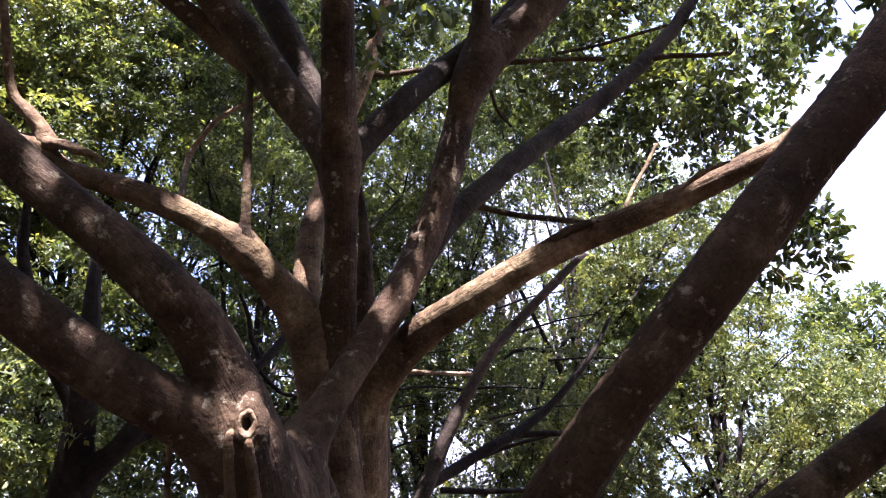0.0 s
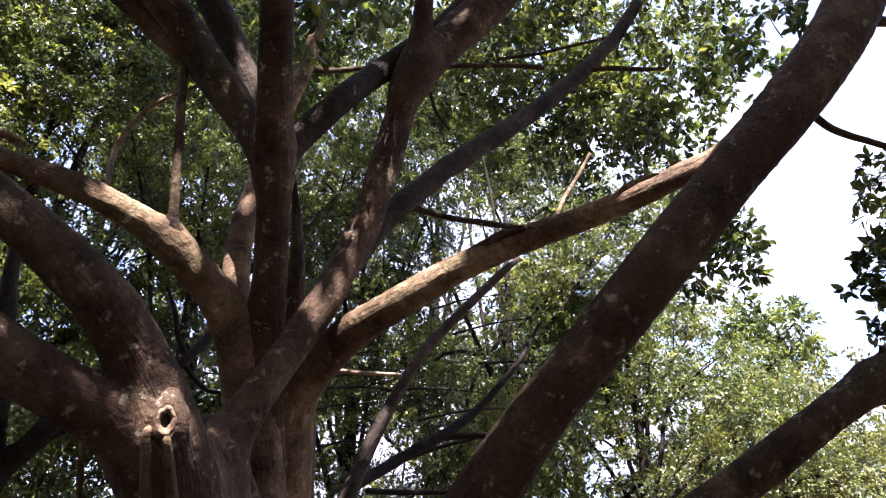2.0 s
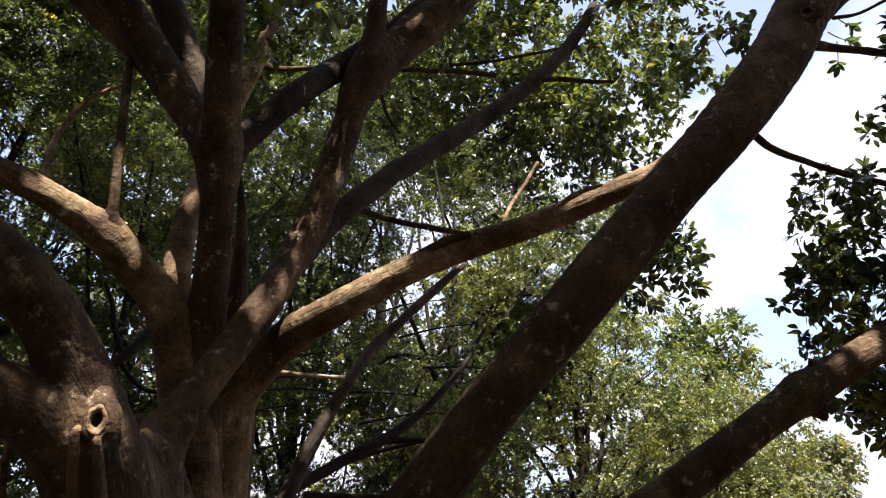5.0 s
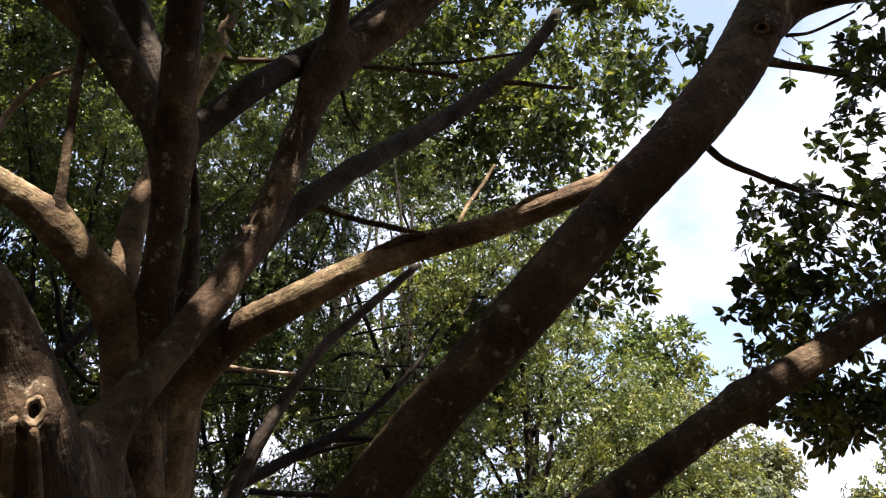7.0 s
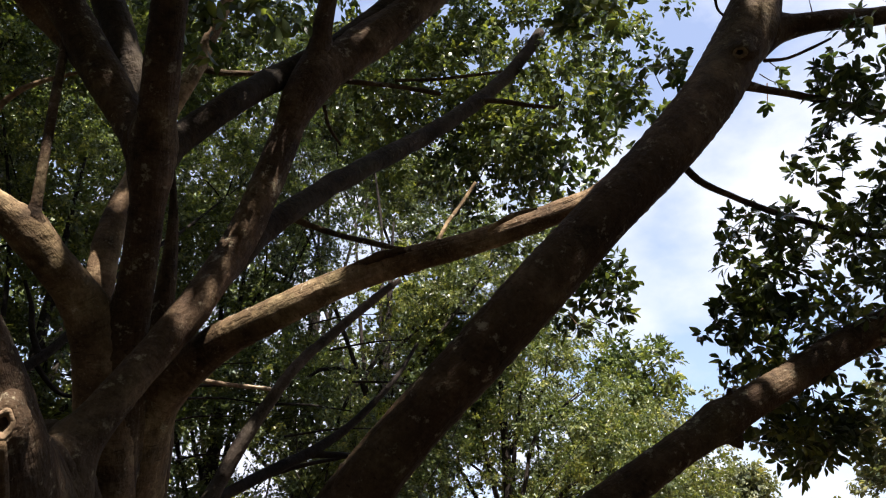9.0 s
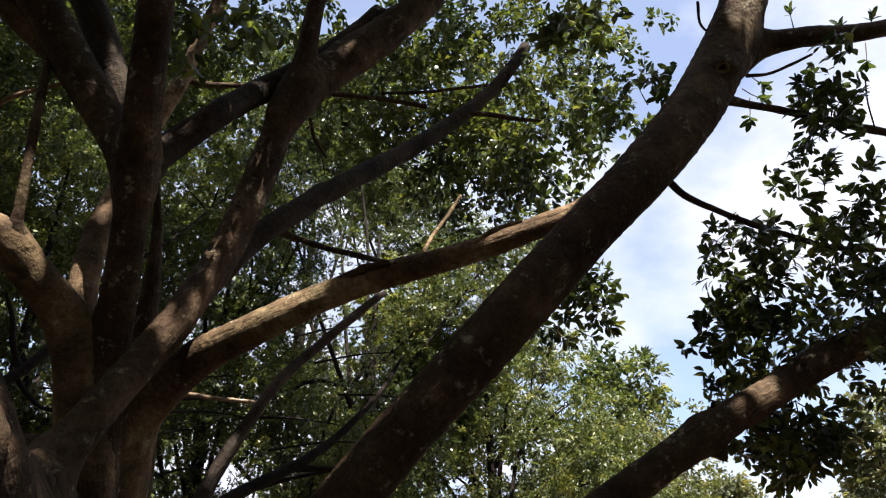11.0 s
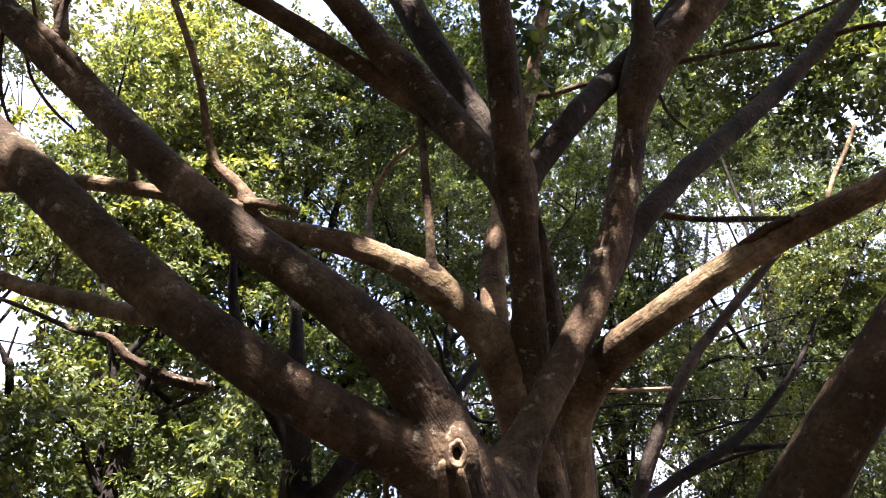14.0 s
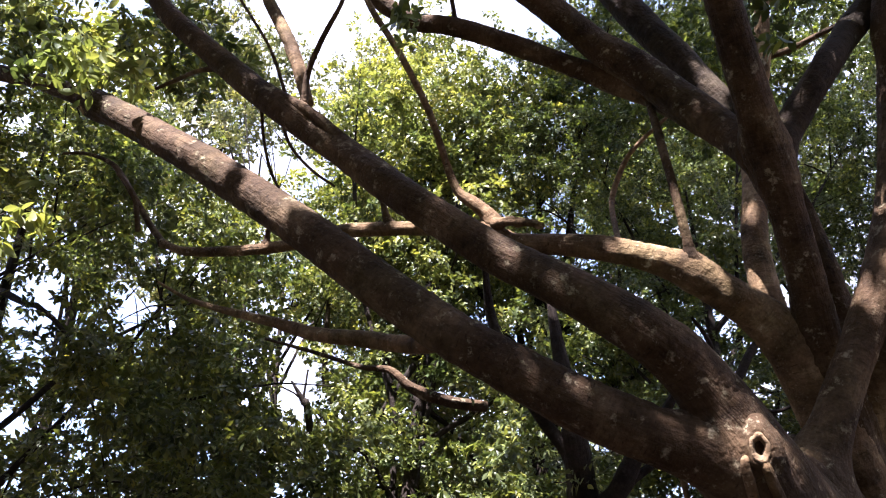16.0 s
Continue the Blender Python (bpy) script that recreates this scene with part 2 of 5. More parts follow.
def spline(points, step):
    """Catmull-Rom through (x, y, z, r) points, at about step metres."""
    p = np.array(points, float)
    p = np.vstack([2 * p[0] - p[1], p, 2 * p[-1] - p[-2]])
    p[0, 3], p[-1, 3] = p[1, 3], p[-2, 3]
    out = []
    for i in range(1, len(p) - 2):
        n = max(2, int(np.linalg.norm(p[i + 1, :3] - p[i, :3]) / step))
        t = np.linspace(0, 1, n, endpoint=False)[:, None]
        a, b, c, d = p[i - 1], p[i], p[i + 1], p[i + 2]
        out.append(0.5 * (2 * b + (c - a) * t + (2 * a - 5 * b + 4 * c - d) * t ** 2 + (3 * b - a - 3 * c + d) * t ** 3))
    out.append(p[-2][None])
    return np.vstack(out)


def tube_mesh(name, points, seg, wobble, seed, base=(0, 0, 0), step=0.0):
    """A round limb with swellings, hollows and closed, rounded ends."""
    rng = np.random.default_rng(seed)
    rmax = max(q[3] for q in points)
    s = spline(points, step or max(0.018, min(0.034, rmax * 0.4)))
    if rmax > 0.06 and not step:
        seg = int(seg * 1.4)
    c, r = s[:, :3] - np.array(base), np.maximum(s[:, 3], 0.002)
    tan = np.gradient(c, axis=0)
    tan /= np.linalg.norm(tan, axis=1, keepdims=True)
    side = np.cross(tan[0], (0.3, 0.9, 0.2))
    frames = []
    for t in tan:
        side = side - t * side.dot(t)
        side /= np.linalg.norm(side)
        frames.append((side, np.cross(t, side)))
    u = np.array([f[0] for f in frames])
    v = np.array([f[1] for f in frames])
    along = np.concatenate([[0], np.cumsum(np.linalg.norm(np.diff(c, axis=0), axis=1))])
    a = np.linspace(0, 2 * np.pi, seg, endpoint=False)
    rad = np.ones((len(c), seg))
    for k in range(7):
        m = rng.integers(0, 4)
        w = rng.uniform(0.25, 1.6) / max(rmax, 0.03)
        rad += wobble * rng.uniform(0.25, 0.7) * np.sin(m * a[None] + w * along[:, None] + rng.uniform(0, 6.3)) * (0.6 + 0.4 * np.sin(along[:, None] * w * 0.37 + k))
    for k in range(int(4 + along[-1] * 3)):          # knobs and shallow dents
        at, an, am, wd = rng.uniform(0, along[-1]), rng.uniform(0, 6.3), rng.uniform(-0.7, 1.0) * wobble * 1.6, rng.uniform(0.3, 0.9)
        da = np.angle(np.exp(1j * (a - an)))
        rad += am * np.exp(-((along[:, None] - at) / (wd * rmax)) ** 2 - (da[None] / 0.6) ** 2)
    if rmax > 0.04 and not step:                     # small lumps and flaking
        for k in range(14):
            m, w = rng.integers(1, 10), rng.uniform(25, 95)
            rad += 0.0045 * np.sin(m * a[None] + w * along[:, None] + rng.uniform(0, 6.3)) * (1 + np.sin(2.3 * along[:, None] * k + k))
    ring = c[:, None] + (r[:, None] * rad)[..., None] * (np.cos(a)[None, :, None] * u[:, None] + np.sin(a)[None, :, None] * v[:, None])
    n = len(c)
    verts = np.vstack([ring.reshape(-1, 3), c[0] - tan[0] * r[0] * 0.35, c[-1] + tan[-1] * r[-1] * 0.45])
    i, j = np.meshgrid(np.arange(n - 1), np.arange(seg), indexing="ij")
    k = (j + 1) % seg
    faces = np.stack([i * seg + j, i * seg + k, (i + 1) * seg + k, (i + 1) * seg + j], -1).reshape(-1, 4).tolist()
    e0, e1, last = n * seg, n * seg + 1, (n - 1) * seg
    for q in range(seg):
        faces.append((e0, (q + 1) % seg, q))
        faces.append((e1, last + q, last + (q + 1) % seg))
    me = bpy.data.meshes.new(name)
    me.from_pydata(verts.tolist(), [], faces)
    me.polygons.foreach_set("use_smooth", [True] * len(me.polygons))
    # lengths along and round the limb, for the bark's cross ridges
    uv = me.uv_layers.new(name="bark")
    idx = np.empty(len(me.loops), np.int32)
    me.loops.foreach_get("vertex_index", idx)
    ring_no = np.minimum(idx // seg, n - 1)
    turn = np.abs(idx % seg - seg / 2) / seg * 2 * np.pi
    both = np.stack([along[ring_no] + 3.1 * seed, turn * rmax], -1)
    uv.data.foreach_set("uv", both.astype(np.float32).ravel())
    me.update()
    return me


LIMB_COUNT = [0]
GROWN = []          # (object, centre line with radii) of every limb


def limb(name, parent, material, seg, wobble, points, label="", step=0.0):
    LIMB_COUNT[0] += 1
    ob = mesh_object(name, tube_mesh(name, points, seg, wobble, LIMB_COUNT[0], parent.location, step), material, parent, label)
    GROWN.append((ob, spline(points, 0.05)))
    return ob


def grow_together(tree):
    """Swells the bark where limbs of one tree meet, so that the forks have rounded crotches instead of creases."""
    own = [(ob, line) for ob, line in GROWN if ob.parent == tree]
    base = np.array(tree.location)
    for ob, line in own:
        me = ob.data
        n = len(me.vertices)
        co, nor = np.empty(n * 3, np.float32), np.empty(n * 3, np.float32)
        me.vertices.foreach_get("co", co)
        me.vertices.foreach_get("normal", nor)
        p, nor = co.reshape(-1, 3) + base, nor.reshape(-1, 3)
        r_self = line[np.argmin(np.linalg.norm(p[:, None] - line[None, :, :3], axis=2), axis=1), 3]
        lift, way = np.zeros(n), np.zeros((n, 3))
        lo, hi = p.min(0) - 0.3, p.max(0) + 0.3
        for other, ln in own:
            if other is ob:
                continue
            near = ln[np.all((ln[:, :3] + ln[:, 3:] > lo) & (ln[:, :3] - ln[:, 3:] < hi), axis=1)]
            if len(near) == 0:
                continue
            gap = np.linalg.norm(p[:, None] - near[None, :, :3], axis=2) - near[None, :, 3]
            which = np.argmin(gap, axis=1)
            d = gap[np.arange(n), which]
            k = np.clip(1.4 * np.minimum(r_self, near[which, 3]), 0.004, 0.18)
            h = k / 4 * np.clip(1 - np.abs(d) / k, 0, 1) ** 2
            better = h > lift
            away = unit(p - near[which, :3])
            lift = np.where(better, h, lift)
            way = np.where(better[:, None], unit(nor + 0.8 * np.clip(1 - np.abs(d) / k, 0, 1)[:, None] * away), way)
        me.vertices.foreach_set("co", (p + way * (1.25 * lift)[:, None] - base).astype(np.float32).ravel())
        me.update()


# one leaf, 1 long, its stalk at the origin, pointing along +y: outline half widths, folded along the rib, drooping at the tip
LEAF_ROUGH = (np.array([(0, 0, 0), (0.26, 0.5, 0.07), (0, 1.0, -0.10), (-0.26, 0.5, 0.07)]), np.array([(0, 1, 2), (0, 2, 3)]))
LEAF_TINY = (np.array([(0.25, 0.3, 0.04), (0, 1.05, -0.06), (-0.25, 0.3, 0.04)]), np.array([(0, 1, 2)]))
LEAF_HEX = (np.array([(0, 0, 0), (0.2, 0.32, 0.05), (0.2, 0.66, 0.03), (0, 1.0, -0.1), (-0.2, 0.66, 0.03), (-0.2, 0.32, 0.05)]), np.array([(0, 1, 5), (1, 2, 4), (1, 4, 5), (2, 3, 4)]))
LEAF_FINE = (np.array([(0, 0, 0), (0.17, 0.28, 0.05), (0.23, 0.55, 0.05), (0.13, 0.84, -0.02), (0, 1.0, -0.11), (-0.13, 0.84, -0.02), (-0.23, 0.55, 0.05), (-0.17, 0.28, 0.05), (0, 0.55, 0.0)]),
             np.array([(0, 1, 8), (1, 2, 8), (2, 3, 8), (3, 4, 8), (4, 5, 8), (5, 6, 8), (6, 7, 8), (7, 0, 8)]))


def unit(v):
    return v / np.maximum(np.linalg.norm(v, axis=-1, keepdims=True), 1e-9)


def clumpy(p, seed, size):
    """Cheap uneven field, about -1 to 1, that varies over size metres."""
    rng = np.random.default_rng(seed + 900)
    f = np.zeros(len(p))
    for k in range(6):
        d = unit(rng.normal(size=3)) * rng.uniform(0.7, 2.2) * 6.28 / size
        f += np.sin(p @ d + rng.uniform(0, 6.28)) / 2.4
    return f


def in_shaft(p, margin):
    """True where a leaf would stand in one of the openings through which the sun falls."""
    hit = np.zeros(len(p), bool)
    s = np.array(TO_SUN)
    for x, y, z, r in SHAFTS:
        d = p - np.array((x, y, z))
        t = d @ s
        far = np.linalg.norm(d - t[:, None] * s, axis=1)
        hit |= (t > -0.1) & (far < 0.9 * r + margin)
    return hit


# thin places in the grove where the sky shows between the trees
OPENINGS = [(0.69, 9.85, 4.26, 0.35), (1.01, 11.74, 4.94, 0.45), (1.72, 10.65, 3.78, 0.4), (0.29, 11.08, 4.02, 0.45), (1.46, 11.03, 5.25, 0.35), (-3.42, 9.03, 4.79, 0.35), (-2.16, 9.11, 4.62, 0.45), (-2.50, 10.55, 5.09, 0.5), (-3.68, 16.31, 7.00, 0.7), (-2.55, 9.37, 5.23, 0.3), (-10.62, 7.07, 6.47, 0.4), (-8.72, 9.17, 5.61, 0.55), (-9.99, 10.55, 6.21, 0.6), (-14.43, 15.55, 8.51, 0.9), (-14.06, 7.61, 5.40, 0.3), (-11.00, 6.80, 7.01, 0.3)]
# lanes of sky that run on between the trees: direction right of +y, height over the horizon, half width to length
for az, el, wide in [(-45.0, 17.6, 0.05), (-42.2, 17.0, 0.03), (-56.7, 21.8, 0.045), (-52.7, 20.8, 0.030), (-37.1, 21.0, 0.020)]:
    for away in range(13):
        d = 6.5 + 1.05 * away
        OPENINGS.append((d * math.cos(radians(el)) * math.sin(radians(az)), d * math.cos(radians(el)) * math.cos(radians(az)), 1.6 + d * math.sin(radians(el)), wide * d))


def sprigs(blobs, count, length, seed, gap=0.0, size=1.4, per=8, spread=0.55, clear=()):
    """Leaf places: rosettes of leaves at twig ends, in a union of ellipsoids (x, y, z, rx, ry, rz).
    Returns stalk places, directions, normals and lengths."""
    rng = np.random.default_rng(seed)
    b = np.array(blobs, float)
    vol = b[:, 3] * b[:, 4] * b[:, 5]
    each = 9                                         # sprigs to a flat spray
    sprays = max(1, count // each)
    pick = rng.choice(len(b), sprays, p=vol / vol.sum())
    d = unit(rng.normal(size=(sprays, 3)))
    rad = rng.uniform(0, 1, sprays) ** 0.42
    rad *= 1 + 0.12 * rng.normal(size=sprays)
    c = b[pick, :3] + d * rad[:, None] * b[pick, 3:]
    tier = c * np.array((1, 1, 1.9))                 # flat tiers with gaps between them
    keep = 0.75 * clumpy(tier, seed, size) + 0.65 * clumpy(tier, seed + 7, size * 0.4) > gap
    for x, y, z, r in list(clear) + OPENINGS:
        keep &= np.linalg.norm(c - np.array((x, y, z)), axis=1) > r
    c, d = c[keep], d[keep]
    flat = unit(d * np.array((0.5, 0.5, 0.2)) + rng.normal(size=c.shape) * 0.33 + np.array((0, 0, 0.8)))
    out_way = unit(np.cross(flat, np.cross(d + rng.normal(size=c.shape) * 0.5 + np.array((0, 0, -0.2)), flat)))
    c, d = np.repeat(c, each, 0), np.repeat(d, each, 0)
    flat_all, way_all = np.repeat(flat, each, 0), np.repeat(out_way, each, 0)
    across = np.cross(flat_all, way_all)
    m = len(c)
    f = rng.uniform(-1, 1, (m, 1))
    s = rng.uniform(-1, 1, (m, 1)) * (1.05 - np.abs(f) * 0.6)
    reach = length * 3.1
    c = c + reach * (f * way_all + 0.75 * s * across) + flat_all * reach * (rng.normal(size=(m, 1)) * 0.13 - 0.22 * f * f)
    axis = unit(way_all * 0.8 + across * s * 0.8 + flat_all * 0.25 + rng.normal(size=c.shape) * 0.3)
    n = len(c)
    ax = np.repeat(axis, per, 0)
    out = unit(np.cross(ax, rng.normal(size=(n * per, 3))))
    lean = rng.uniform(0.15, 1.0, (n * per, 1))
    way = unit(out * lean + ax * (1.05 - lean) + np.array((0, 0, -0.18)))
    back = rng.uniform(0, 1, (n * per, 1))
    at = np.repeat(c, per, 0) - ax * back * length * 1.3 + out * length * spread * 0.25
    nor = unit(np.cross(np.cross(way, np.repeat(flat_all, per, 0) + rng.normal(size=way.shape) * 0.38), way))
    size_of = length * rng.uniform(0.65, 1.15, n * per)
    ok = ~in_shaft(at + way * size_of[:, None] * 0.5, size_of * 0.25)
    return at[ok], way[ok], nor[ok], size_of[ok]


def leaf_mesh(name, places, template, base):
    at, way, nor, size_of = places
    tv, tf = template
    side = np.cross(way, nor)
    v = at[:, None] + size_of[:, None, None] * (tv[None, :, 0:1] * side[:, None] + tv[None, :, 1:2] * way[:, None] + tv[None, :, 2:3] * nor[:, None])
    v = (v - np.array(base)).reshape(-1, 3)
    f = (np.arange(len(at))[:, None, None] * len(tv) + tf[None]).reshape(-1)
    me = bpy.data.meshes.new(name)
    me.vertices.add(len(v))
    me.vertices.foreach_set("co", v.astype(np.float32).ravel())
    me.loops.add(len(f))
    me.loops.foreach_set("vertex_index", f.astype(np.int32))
    me.polygons.add(len(f) // 3)
    me.polygons.foreach_set("loop_start", np.arange(0, len(f), 3, dtype=np.int32))
    me.update(calc_edges=True)
    me.validate()
    return me


def foliage(name, parent, material, blobs, count, length, seed, gap=0.0, size=1.4, shape=LEAF_ROUGH, label="", clear=(), per=8):
    me = leaf_mesh(name, sprigs(blobs, count, length, seed, gap, size, per, 0.55, clear), shape, parent.location)
    return tagged(mesh_object(name, me, material, parent, label), kind="stuff")


# ---- ground ----
def make_ground():
    bm = bmesh.new()
    rings = [0.0, 2, 4, 6, 9, 13, 18, 25, 35, 50, 80, 150, 400, 1200, 3000]
    rows = []
    for r in rings:
        row = []
        for k in range(48):
            a = k / 48 * 2 * math.pi
            x, y = r * math.cos(a), 4 + r * math.sin(a)
            h = 0.05 * noise.noise((x * 0.4, y * 0.4, 0)) if r > 0 else 0.0
            row.append(bm.verts.new((x, y, h)) if r > 0 or not row else row[0])
        rows.append(row)
    for i in range(len(rows) - 1):
        for k in range(48):
            q = [rows[i][k], rows[i + 1][k], rows[i + 1][(k + 1) % 48], rows[i][(k + 1) % 48]]
            q = list(dict.fromkeys(q))
            bm.faces.new(q)
    me = bpy.data.meshes.new("ground")
    bm.to_mesh(me)
    bm.free()
    for p in me.polygons:
        p.use_smooth = True
    tagged(mesh_object("ground", me, SOIL), "dark soil strewn with fallen leaves and thin grass", "ground", kind="structure")


make_ground()

# ---- the banyan ----
banyan = thing("banyan_tree", "old spreading banyan with thick brown limbs and glossy dark leaves", "tree", -0.6, 4.2, 0)
limb("limb", banyan, BARK, 28, 0.05, [
    (-0.715, 4.355, 1.942, 0.1714), (-0.874, 3.991, 2.224, 0.1846), (-0.988, 3.641, 2.366, 0.1468), (-1.112, 3.431, 2.45, 0.1349),
    (-1.275, 3.278, 2.534, 0.1274), (-1.577, 3.083, 2.7, 0.1236), (-1.911, 2.912, 2.931, 0.1184), (-2.296, 2.752, 3.252, 0.118),
    (-2.574, 2.625, 3.508, 0.1161), (-2.984, 2.499, 3.872, 0.112), (-3.381, 2.392, 4.199, 0.1086), (-3.827, 2.27, 4.555, 0.1074),
    (-4.215, 2.179, 4.849, 0.0928), (-4.398, 2.124, 4.959, 0.0887),
])
limb("limb", banyan, BARK, 20, 0.05, [
    (-4.337, 2.141, 4.925, 0.0659), (-4.664, 2.053, 5.147, 0.0657), (-5.168, 1.99, 5.452, 0.0611), (-6.045, 1.873, 5.911, 0.0607),
    (-7.149, 1.692, 6.499, 0.0531),
], "thinner dark end of the limb past a pruned collar")
axis = unit(np.array((-0.183, -0.055, 0.11)))
side = unit(np.cross(axis, (0, 0, 1)))
rise = np.cross(side, axis)
ring = [np.array((-4.40, 2.123, 4.962)) + 0.078 * (math.cos(k / 12 * 2 * math.pi) * side + math.sin(k / 12 * 2 * math.pi) * rise) + 0.012 * math.sin(k * 2.3) * axis for k in range(13)]
limb("branch_collar", banyan, BARK_PALE, 8, 0.2, [(*p, 0.017 + 0.006 * math.sin(k * 1.7)) for k, p in enumerate(ring)], "ragged pale collar of torn bark", 0.015)
limb("limb", banyan, BARK, 26, 0.05, [
    (-0.802, 4.367, 2.253, 0.1777), (-0.93, 3.854, 2.498, 0.122), (-0.98, 3.495, 2.66, 0.105), (-1.066, 3.305, 2.815, 0.105),
    (-1.19, 3.151, 2.944, 0.1235), (-1.345, 3.065, 3.073, 0.1151), (-1.535, 2.993, 3.216, 0.1055), (-1.804, 2.916, 3.416, 0.0995),
    (-2.078, 2.826, 3.664, 0.0975), (-2.33, 2.765, 3.899, 0.0949), (-2.632, 2.725, 4.203, 0.092), (-2.896, 2.654, 4.456, 0.0882),
    (-3.213, 2.549, 4.78, 0.0856), (-3.512, 2.439, 5.112, 0.0808), (-3.832, 2.313, 5.477, 0.0755), (-4.041, 2.237, 5.741, 0.0686),
    (-4.171, 2.163, 6.003, 0.0638), (-4.355, 2.06, 6.433, 0.0564),
])
limb("limb", banyan, BARK_SUNLIT_TAN, 22, 0.05, [
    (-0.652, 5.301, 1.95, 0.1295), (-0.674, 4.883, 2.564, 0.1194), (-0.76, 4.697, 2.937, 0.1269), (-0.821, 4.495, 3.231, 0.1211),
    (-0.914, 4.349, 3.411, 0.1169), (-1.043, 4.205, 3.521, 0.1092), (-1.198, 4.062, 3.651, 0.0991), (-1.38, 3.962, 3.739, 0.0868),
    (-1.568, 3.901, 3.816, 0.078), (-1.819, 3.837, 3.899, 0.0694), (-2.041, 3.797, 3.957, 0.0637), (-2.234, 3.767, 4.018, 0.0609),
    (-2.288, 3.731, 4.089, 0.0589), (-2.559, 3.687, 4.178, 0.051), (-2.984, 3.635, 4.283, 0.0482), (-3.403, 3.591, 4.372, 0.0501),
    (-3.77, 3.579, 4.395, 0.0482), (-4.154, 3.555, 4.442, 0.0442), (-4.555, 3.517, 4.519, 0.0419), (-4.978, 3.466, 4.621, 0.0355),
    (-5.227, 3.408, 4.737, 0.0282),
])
limb("branch", banyan, BARK_SUNLIT_TAN, 12, 0.05, [
    (-2.222, 3.726, 4.099, 0.0518), (-2.286, 3.678, 4.196, 0.0461), (-2.37, 3.631, 4.29, 0.0419), (-2.45, 3.588, 4.377, 0.0313),
    (-2.481, 3.5, 4.552, 0.0252), (-2.483, 3.301, 4.841, 0.0236), (-2.556, 3.071, 5.189, 0.0222), (-2.652, 2.871, 5.479, 0.0208),
    (-2.715, 2.75, 5.722, 0.0194),
])
limb("branch_stub", banyan, BARK_SUNLIT_TAN, 12, 0.2, [
    (-2.245, 3.672, 4.096, 0.0305), (-2.134, 3.676, 4.088, 0.0301), (-2.025, 3.693, 4.053, 0.0281), (-1.917, 3.717, 4.006, 0.0196),
], "short broken stub lying along the limb")
limb("aerial_root", banyan, BARK, 10, 0.05, [
    (-1.161, 4.085, 3.626, 0.0689), (-1.15, 4.023, 3.683, 0.0467), (-1.144, 3.985, 3.737, 0.0311), (-1.149, 3.89, 4.062, 0.0267),
    (-1.194, 3.922, 4.491, 0.0264), (-1.258, 4.036, 4.935, 0.0245),
])
limb("branch", banyan, BARK_SUNLIT_TAN, 10, 0.05, [
    (-1.564, 4.026, 3.834, 0.0205), (-1.641, 4.233, 4.091, 0.0197), (-1.765, 4.561, 4.555, 0.0205), (-1.679, 4.56, 4.78, 0.0196),
    (-1.528, 4.498, 4.905, 0.0172), (-1.249, 4.438, 5.026, 0.0111),
])
limb("twig", banyan, BARK, 8, 0.05, [
    (-5.227, 3.408, 4.737, 0.0312), (-5.416, 3.326, 5.014, 0.0274), (-5.601, 3.131, 5.405, 0.0256), (-5.74, 3.053, 5.561, 0.0212),
    (-6.011, 2.982, 5.703, 0.0168), (-6.3, 2.939, 5.79, 0.0123),
])
limb("twig", banyan, BARK, 8, 0.05, [
    (-5.429, 3.29, 4.863, 0.0225), (-5.385, 3.186, 5.072, 0.0225), (-5.422, 3.114, 5.215, 0.0204), (-5.619, 3.124, 5.419, 0.0186),
])
limb("twig", banyan, BARK, 8, 0.05, [
    (-4.154, 3.555, 4.442, 0.0326), (-4.101, 3.512, 4.528, 0.0203), (-4.011, 3.439, 4.563, 0.014),
])
limb("twig", banyan, BARK, 8, 0.05, [
    (-3.023, 3.621, 4.311, 0.0332), (-3.031, 3.574, 4.404, 0.0259), (-3.03, 3.529, 4.495, 0.0185),
])
limb("branch", banyan, BARK_SUNLIT_TAN, 14, 0.05, [
    (-2.062, 3.061, 3.08, 0.0402), (-2.419, 3.233, 3.183, 0.0497), (-2.734, 3.345, 3.295, 0.053), (-2.999, 3.356, 3.386, 0.0519),
    (-3.33, 3.312, 3.474, 0.0453), (-3.582, 3.26, 3.579, 0.038), (-3.851, 3.207, 3.683, 0.0302), (-4.135, 3.152, 3.794, 0.0219),
    (-4.38, 3.096, 3.906, 0.015), (-4.623, 3.019, 4.062, 0.0096),
])
limb("branch", banyan, BARK, 10, 0.05, [
    (-2.724, 4.354, 3.176, 0.0394), (-2.972, 4.322, 3.241, 0.0404), (-3.178, 4.279, 3.326, 0.0431), (-3.29, 4.243, 3.398, 0.036),
    (-3.41, 4.184, 3.517, 0.0269), (-3.647, 4.155, 3.577, 0.0196), (-4.029, 4.073, 3.74, 0.0162), (-4.495, 3.98, 3.926, 0.0127),
])
limb("branch", banyan, BARK, 10, 0.05, [
    (-2.672, 2.66, 4.334, 0.0278), (-2.794, 2.586, 4.481, 0.0267), (-2.968, 2.56, 4.646, 0.026), (-3.154, 2.534, 4.81, 0.0217),
    (-3.308, 2.518, 4.953, 0.0172),
])
limb("branch", banyan, BARK, 8, 0.05, [
    (-2.9, 2.579, 4.607, 0.0241), (-2.854, 2.54, 4.798, 0.0195), (-2.696, 2.472, 4.935, 0.0176), (-2.527, 2.416, 5.046, 0.0142),
    (-2.41, 2.368, 5.142, 0.0125),
])
